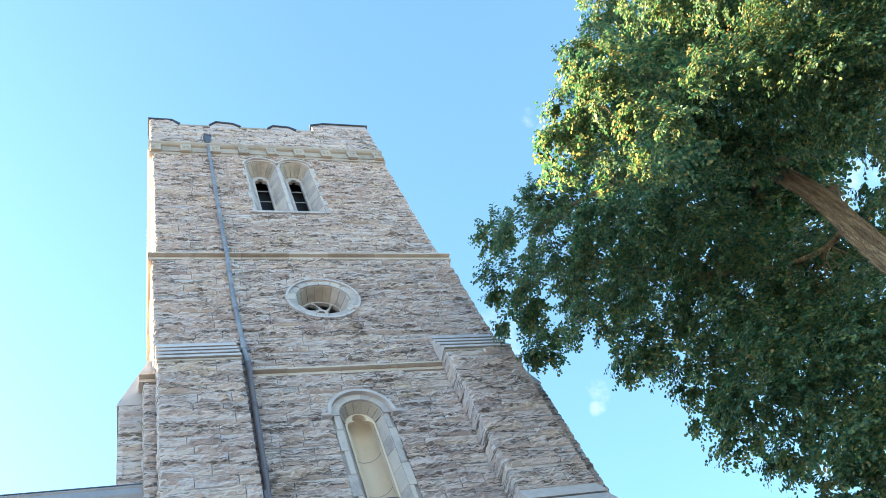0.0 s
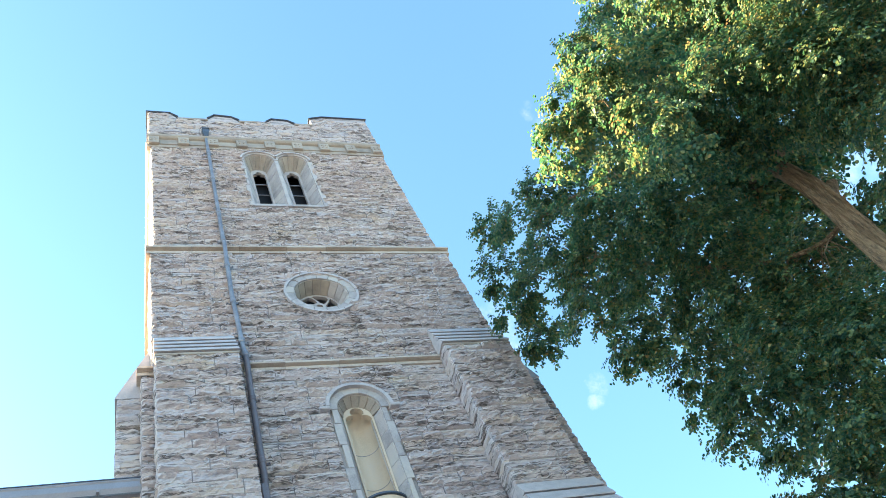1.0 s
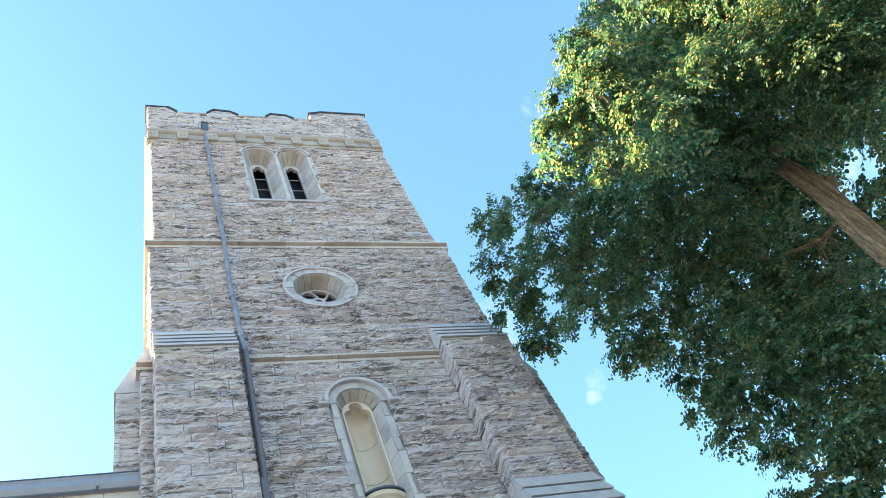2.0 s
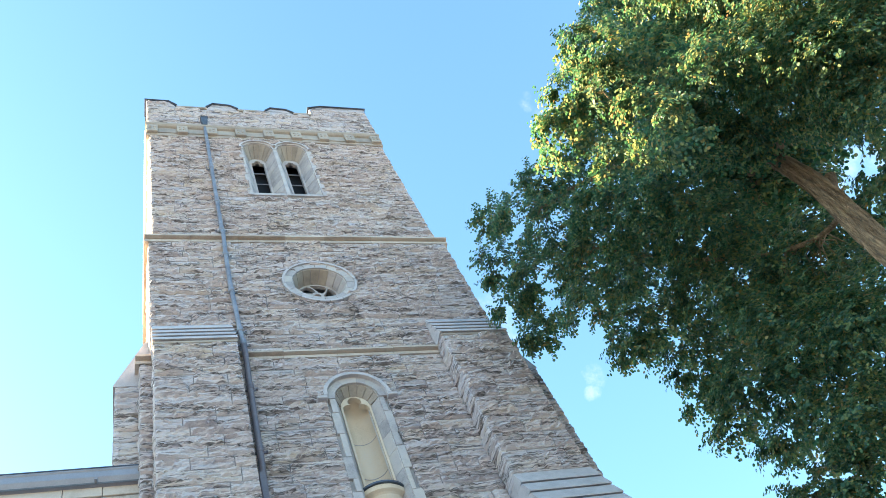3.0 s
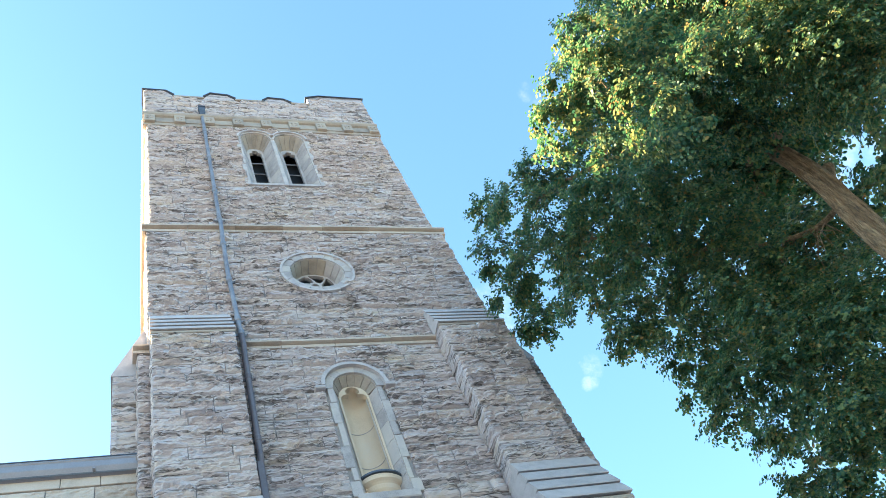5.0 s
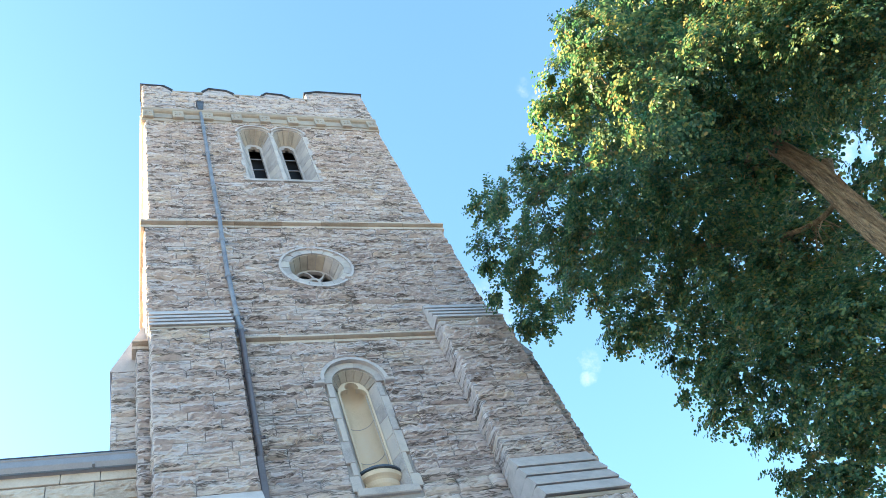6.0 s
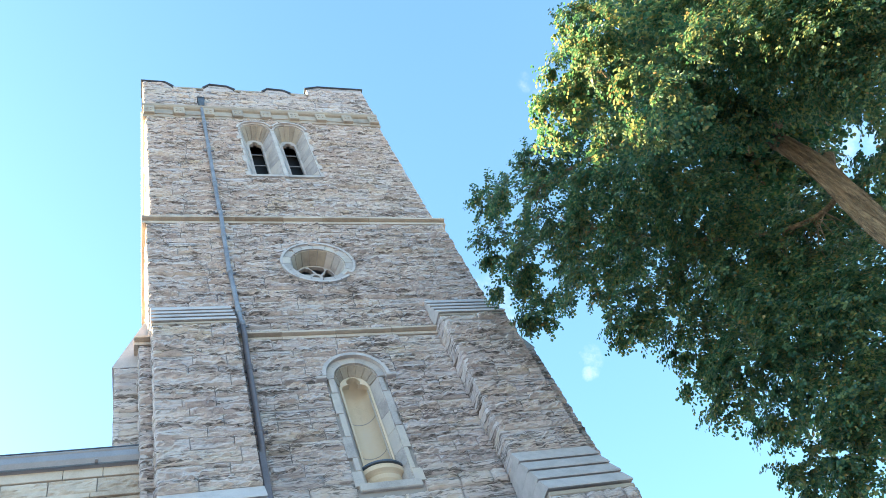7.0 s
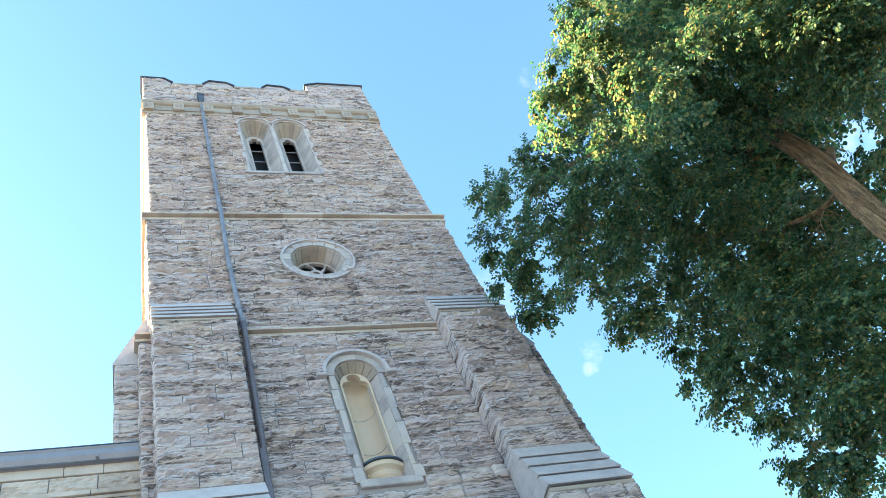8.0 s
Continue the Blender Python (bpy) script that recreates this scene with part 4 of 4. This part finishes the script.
# ---- nave beside the tower ----
def nave():
    t = thing("church_nave", "church nave of buff stone with grey metal gutter", "church", (-8, 4, 0))
    x0, x1, yw = -22.0, -0.14, 0.22
    w = part("wall", box(x0, x1, yw + 0.006, 0.8, 0, 11.2), MORTAR, t, "nave wall in long coursed blocks")
    part("wall", box(x0, x1, 12.0, 12.6, 0, 11.2), STONE, t, "far nave wall")
    part("gable", prism([(0.8, 0), (12.0, 0), (12.0, 11.2), (6.4, 17.0), (0.8, 11.2)], x0, x0 + 0.5, axis="x"), STONE, t, "gable wall at the far end")
    # roof stays hidden behind the eave; its ridge is there to shade the lower crown
    part("roof", prism([(0.12, 11.34), (6.4, 17.45), (12.7, 11.34), (12.7, 11.2), (6.4, 17.2), (0.12, 11.2)], x0 - 0.2, -0.02, axis="x"), ROOF, t, "steep slate roof, unseen behind the eave, shading the tree")
    prof = [(yw, 11.22), (yw - 0.03, 11.2), (yw - 0.10, 11.23), (yw - 0.14, 11.30), (yw - 0.15, 11.40), (yw - 0.165, 11.42), (yw - 0.165, 11.445), (yw, 11.445)]
    part("gutter", prism(prof, x0, x1 + 0.02, axis="x"), GUTTER, t, "pale grey moulded metal gutter")
    part("gutter_lip", box(x0, x1 + 0.02, yw - 0.175, yw - 0.10, 11.446, 11.462), LEAD, t, "dark gutter rim")
    for x in (-0.75, -2.4, -4.05, -5.7):
        part("gutter_clip", box(x - 0.02, x + 0.02, yw - 0.175, yw - 0.01, 11.22, 11.25, 0.004), GUTTER, t)

    def row(name, z0, z1, proud, mat, wlo, whi, rgh=0.0):
        x = x1
        while x > x0 + 0.5:
            wd = rng.uniform(wlo, whi)
            if x < -8:
                wd *= 3
            if rgh:
                v, q = stone_arrays((x - wd + 0.002, x - 0.002, z0 + 0.003, z1 - 0.003), ((0, yw, 0), (1, 0), (0, -1)), 0.04, proud=0.03, rough=rgh)
                part(name, mesh_of(name, v, q.tolist(), mat), mat, w)
            else:
                part(name, box(x - wd + 0.004, x - 0.004, yw - proud - rng.uniform(0, 0.004), yw + 0.1, z0 + 0.004, z1 - 0.004, 0.006), mat, w)
            x -= wd
    row("band_stone", 11.03, 11.21, 0.03, WARM, 0.45, 0.85)
    row("wall_stone", 10.72, 11.03, 0.0, WARM, 0.45, 0.9, 0.018)
    row("string_stone", 10.63, 10.72, 0.05, WARM, 0.6, 1.1)
    row("string_stone", 10.56, 10.63, 0.02, WARM, 0.6, 1.1)
    row("wall_stone", 10.26, 10.56, 0.0, WARM, 0.45, 0.9, 0.02)
    row("wall_stone", 10.0, 10.26, 0.0, STONE, 0.45, 0.9, 0.022)
    st = [stone_arrays(r, ((0, yw, 0), (1, 0), (0, -1)), 0.2) for r in lay(x0, x1, courses(0, 10.0))]
    tagged(part("stonework", big_mesh("stonework", st, STONE), STONE, w), kind="stuff")


nave()


# ---- the tree ----
def tree():
    bx, by = 9.85, -4.67
    t = thing("shade_tree", "large leafy green tree with furrowed bark and sunlit yellow tips", "tree", (bx, by, 0))
    back = Vector((0.914, 0.407, 0))       # away from the path
    left = Vector((-0.407, 0.914, 0))      # towards the tower
    base = Vector((bx, by, 0))
    P = lambda l, b, z: base + left * l + back * b + Vector((0, 0, z))
    r2 = np.random.default_rng(11)

    def limb(name, pts, r0, r1, sides=14, label="", steps=12):
        # smooth path with bark ridges
        pts = [Vector(p) for p in pts]
        path = []
        for i in range(len(pts) - 1):
            a, b, c, d = pts[max(i - 1, 0)], pts[i], pts[i + 1], pts[min(i + 2, len(pts) - 1)]
            for k in range(steps):
                s = k / steps
                path.append(0.5 * ((2 * b) + (c - a) * s + (2 * a - 5 * b + 4 * c - d) * s * s + (3 * b - a - 3 * c + d) * s ** 3))
        path.append(pts[-1])
        n = len(path)
        radii = [(r0 + (r1 - r0) * i / (n - 1)) for i in range(n)]
        bm = tube(path, radii, sides)
        bm.verts.ensure_lookup_table()
        for i, p in enumerate(path):
            for k in range(sides):
                v = bm.verts[i * sides + k]
                d = (v.co - p)
                a = 2 * math.pi * k / sides
                twist = a + 0.25 * p.z
                ridge = abs(noise.noise(Vector((math.cos(twist) * 4.6, math.sin(twist) * 4.6, p.z * 1.3))))
                fine = noise.noise(Vector((math.cos(twist) * 11, math.sin(twist) * 11, p.z * 4.5)))
                swell = noise.noise(Vector((math.cos(a), math.sin(a), p.z * 0.8)))
                v.co = p + d * (1 + 0.12 * swell + (0.7 * (min(ridge, 0.34) - 0.22) + 0.05 * fine if sides > 20 else 0))
        return part(name, bm, BARK, t, label, smooth=True), path

    limb("trunk", [P(0.1, 0, -0.1), P(0.1, 0, 0.6), P(0.12, 0, 4), P(0.08, 0, 7.5), P(0.02, 0, 9.6), P(-0.17, 0, 11.2), P(-0.17, 0, 12.3), P(0.0, 0, 13.6), P(0.12, 0, 15.5), P(0.1, 0.1, 17.5)],
         0.30, 0.06, 120, "thick trunk with deeply furrowed brown bark", steps=22)
    limbs = [
        ([P(-0.12, 0, 11.0), P(-0.3, 0.1, 11.25), P(-0.42, 0.16, 11.42)], 0.13, 0.09),                            # sawn stub
        ([P(-0.1, 0.2, 10.8), P(0.45, 0.5, 11.1), P(1.1, 0.1, 11.3), P(1.9, -0.4, 12.0), P(2.5, -0.8, 12.9), P(3.1, -1.3, 13.8)], 0.05, 0.025),
        ([P(0.0, -0.05, 13.2), P(0.0, -1.2, 13.9), P(0.2, -2.4, 13.4), P(0.5, -3.3, 12.5)], 0.10, 0.03),
        ([P(0.0, 0, 13.2), P(0.8, -0.6, 14.2), P(1.9, -1.2, 14.6), P(3.0, -1.6, 14.9)], 0.10, 0.03),
        ([P(0.0, 0.05, 12.9), P(-0.8, 0.9, 13.2), P(-1.6, 1.2, 13.4), P(-2.6, 1.3, 14.4)], 0.09, 0.03),
        ([P(0.0, 0.1, 13.0), P(0.3, 1.0, 13.6), P(0.6, 2.0, 14.0), P(0.6, 2.6, 15.2)], 0.11, 0.03),
        ([P(0.05, 0, 14.2), P(-0.6, 0.3, 15.4), P(-1.3, 0.5, 16.6)], 0.09, 0.03),
    ]
    ends = []
    for pts, r0, r1 in limbs:
        _, path = limb("limb", pts, r0, r1, 12)
        if len(pts) > 3:
            ends += path[8:]

    # crown: leafy boughs (left, back, height, radius), each a ragged cloud of drooping leaf sprays
    sunny = [(0.0, -4, 12.96, 0.37), (-0.08, -4, 12.06, 0.44), (0.73, -4.1, 12.53, 0.31), (0.45, -4, 11.98, 0.44), (1.31, -4.1, 11.96, 0.25), (1.07, -4.1, 11.44, 0.35), (0.29, -3.9, 10.84, 0.33), (0.26, -4.2, 9.85, 0.26), (-0.65, -3.7, 10.87, 0.19), (-0.27, -3.7, 11.97, 0.42), (1.06, -3.4, 11.55, 0.42), (1.13, -4.1, 12.32, 0.24)]
    canopy = [(0.25, -1.2, 18.01, 0.31), (-1.08, -1.6, 17.13, 0.73), (-1.49, -1.5, 15.65, 1.02), (-0.5, -1.6, 13.05, 0.94), (-2.13, -1.1, 14.6, 1.27), (-1.25, -1.3, 12.62, 0.98), (-1.64, -1.1, 11.83, 0.96), (-1.56, -0.7, 11.07, 0.68), (-2.72, -1, 13.02, 1.18), (-2.54, -0.6, 11.75, 0.94), (-0.0, -1.5, 13.85, 0.72), (-0.54, -0.8, 12.51, 0.6), (0.86, -1.8, 12.42, 0.67), (-0.05, -0.9, 12.5, 0.42), (0.18, -1.1, 13.28, 0.61)]
    lobe = [(3.89, -1.8, 15.83, 0.35), (3.28, -1.8, 14.99, 0.61), (2.9, -1.6, 14.26, 0.8), (4.33, -1.8, 14.57, 0.46), (3.93, -1.5, 13.74, 0.7), (4.66, -1.7, 13.8, 0.32), (4.56, -1.5, 12.82, 0.35), (2.0, -2.2, 13.16, 0.59), (3.02, -1.2, 13.16, 0.83), (3.53, -1.3, 12.42, 0.52), (3.44, -1.2, 11.33, 0.46), (2.67, -1.7, 15.08, 0.5)]
    middle = [(1.75, -1.5, 12.66, 0.83), (2.52, -0.8, 12.26, 0.85), (3.0, -0.8, 11.28, 0.65), (1.39, -0.8, 11.79, 0.82), (2.1, -0.4, 11.17, 0.82), (2.95, -0.6, 10.46, 0.54), (1.47, 0.5, 11.7, 0.98), (1.98, -0.2, 10.07, 0.79), (2.76, -0.4, 9.59, 0.6), (3.42, -0.6, 10.02, 0.33), (2.26, -0.2, 9.09, 0.69), (2.81, -0.3, 8.61, 0.46), (1.41, 0, 9.26, 0.81), (1.98, 0, 8.34, 0.74)]
    low = [(3.1, -0.1, 8.17, 0.42), (2.8, 0, 7.74, 0.43), (2.43, 0.3, 7.62, 0.44), (0.91, 0.6, 9.28, 0.88), (1.22, 0.9, 11.04, 0.92), (0.72, 1, 10.19, 0.74), (3.3, -0.5, 9.32, 0.32), (3.27, -0.2, 8.6, 0.32), (3.3, 0, 7.81, 0.26), (2.84, 0.2, 7.42, 0.31)]
    rear = [(-0.94, 1.5, 14.17, 1.01), (0.33, 1.2, 14.32, 1.18), (-1.43, 1.6, 13.46, 0.58), (0.72, 1.6, 11.87, 0.82), (1.47, 1.5, 15.45, 1.56), (0.37, 0.2, 16.28, 1.23), (-1.36, 0.5, 16.46, 1.64), (-2.23, 1, 15.07, 1.58), (2.01, 1.5, 12.21, 0.99), (0.73, 2, 13.76, 1.31), (1.87, 1.5, 10.75, 1.09), (-0.38, 1.8, 11.62, 0.41), (2.41, 1.4, 9.4, 0.79), (1.69, 1.2, 9.02, 0.67), (2.8, 0.6, 14.5, 0.7), (2.17, 0.8, 8.25, 0.46)]
    far_side = [(-2.9, 0.6, 10.3, 1.5), (-3.6, -0.4, 12.6, 1.6), (-1.6, 3.0, 12.6, 1.4), (-3.2, 1.6, 14.2, 1.7), (0.3, 3.2, 15.6, 1.6), (-0.4, 0.2, 18.2, 1.5), (-2.6, -0.2, 16.6, 1.4), (1.5, 1.0, 17.4, 1.2)]
    cen, nrm, siz, axis, clumps = [], [], [], [], []
    dense = len(sunny) + len(canopy)
    for i, (l, b, z, r) in enumerate(sunny + canopy + lobe + middle + low + rear + far_side):
        c, near_side = np.array(P(l, b, z)), b < 1.1
        r *= 0.96
        m = int((140 if i < dense else 134 if near_side else 100) * r * r) + 8
        d = r2.normal(0, 1, (m, 3))
        d /= np.linalg.norm(d, axis=1, keepdims=True)
        rad = r * np.clip(0.98 - np.abs(r2.normal(0, 0.30, m)), 0.1, 1.1)
        lump = np.array([noise.noise(Vector(c + q * r) * 1.3) for q in d])
        rad *= 1 + 0.5 * lump
        o = c + d * rad[:, None] * np.array([1, 1, 0.9])
        keep = np.array([noise.noise(Vector(q) * 2.1) for q in o]) > (-0.2 if i < dense else -0.14)
        d, o = d[keep], o[keep]
        k, n = (5, 16) if near_side else (5, 9)
        tuft = np.repeat(np.arange(len(o)), k)
        m = len(tuft)
        h = d[tuft] * 0.8 + r2.normal(0, 0.55, (m, 3))             # the shoots of a tuft
        h[:, 2] = h[:, 2] * 0.5 - r2.uniform(0.05, 0.45, m)
        h /= np.linalg.norm(h, axis=1, keepdims=True)
        long = r2.uniform(0.22, 0.50, (m, 1, 1)) * min(1.0, 0.55 + 0.5 * r)
        s = np.linspace(0.05, 1.0, n)[None, :, None] * long
        stem = o[tuft][:, None, :] + h[:, None, :] * s + np.array([0, 0, -0.55]) * s ** 2
        # leaves stand in two rows along a shoot, tilted down and outward
        flat = np.cross(h, np.array([0, 0, 1.0])) + 1e-6
        flat /= np.linalg.norm(flat, axis=1, keepdims=True)
        row = np.where(np.arange(n) % 2 == 0, 1.0, -1.0)[None, :, None]
        ax = flat[:, None, :] * row * 0.9 + h[:, None, :] * 0.55 + np.array([0, 0, -0.35]) + r2.normal(0, 0.28, (m, n, 3))
        ax /= np.linalg.norm(ax, axis=2, keepdims=True)
        pts = stem + ax * 0.034 + r2.normal(0, 0.012, (m, n, 3))
        nn = np.array([0, 0, 0.8]) + d[tuft][:, None, :] * 0.75 + h[:, None, :] * 0.25 + r2.normal(0, 0.26, (m, n, 3))
        cen.append(pts.reshape(-1, 3)), axis.append(ax.reshape(-1, 3)), nrm.append(nn.reshape(-1, 3))
        siz.append(r2.uniform(0.0195, 0.0315, m * n) * (1 if near_side else 1.6))
        for q, e in zip(o[::6], d[::6]):
            clumps.append(Vector(q))
    C, A, N, S = np.concatenate(cen), np.concatenate(axis), np.concatenate(nrm), np.concatenate(siz)
    side = np.cross(N, A)
    side /= np.linalg.norm(side, axis=1, keepdims=True) + 1e-9
    up = np.cross(A, side)
    S = S[:, None]
    # a broad leaf with a pointed tip, folded a little along its midrib
    v = np.stack([C - A * S, C - A * S * 0.45 + side * S * 0.86 + up * S * 0.22, C + A * S * 0.50 + side * S * 0.74 + up * S * 0.12, C + A * S * 1.08 - up * S * 0.15,
                  C + A * S * 0.50 - side * S * 0.74 + up * S * 0.12, C - A * S * 0.45 - side * S * 0.86 + up * S * 0.22], 1)
    k = len(C)
    quads = (np.arange(k)[:, None, None] * 6 + np.array([[0, 1, 2, 3], [0, 3, 4, 5]])[None]).reshape(-1, 4)
    me = big_mesh("crown", [(v.reshape(-1, 3), quads)], LEAF)
    ob = part("crown", me, LEAF, t, "dense crown of small broad green leaves, a few of them yellow")
    tagged(ob, kind="stuff")
    # twigs that carry the clumps
    made = 0
    for p in clumps:
        e = sorted(ends, key=lambda q: (q - p).length)[int(r2.integers(0, 6))]
        if (e - p).length > 1.0 or made >= 240:
            continue
        made += 1
        bend = Vector(r2.normal(0, 0.09, 3))
        part("twig", tube([e, e.lerp(p, 0.35) + bend, e.lerp(p, 0.7) + bend * 0.7 + Vector((0, 0, -0.06)), p], [0.014, 0.011, 0.007, 0.003], 5), BARK, t)
    return k


tree()

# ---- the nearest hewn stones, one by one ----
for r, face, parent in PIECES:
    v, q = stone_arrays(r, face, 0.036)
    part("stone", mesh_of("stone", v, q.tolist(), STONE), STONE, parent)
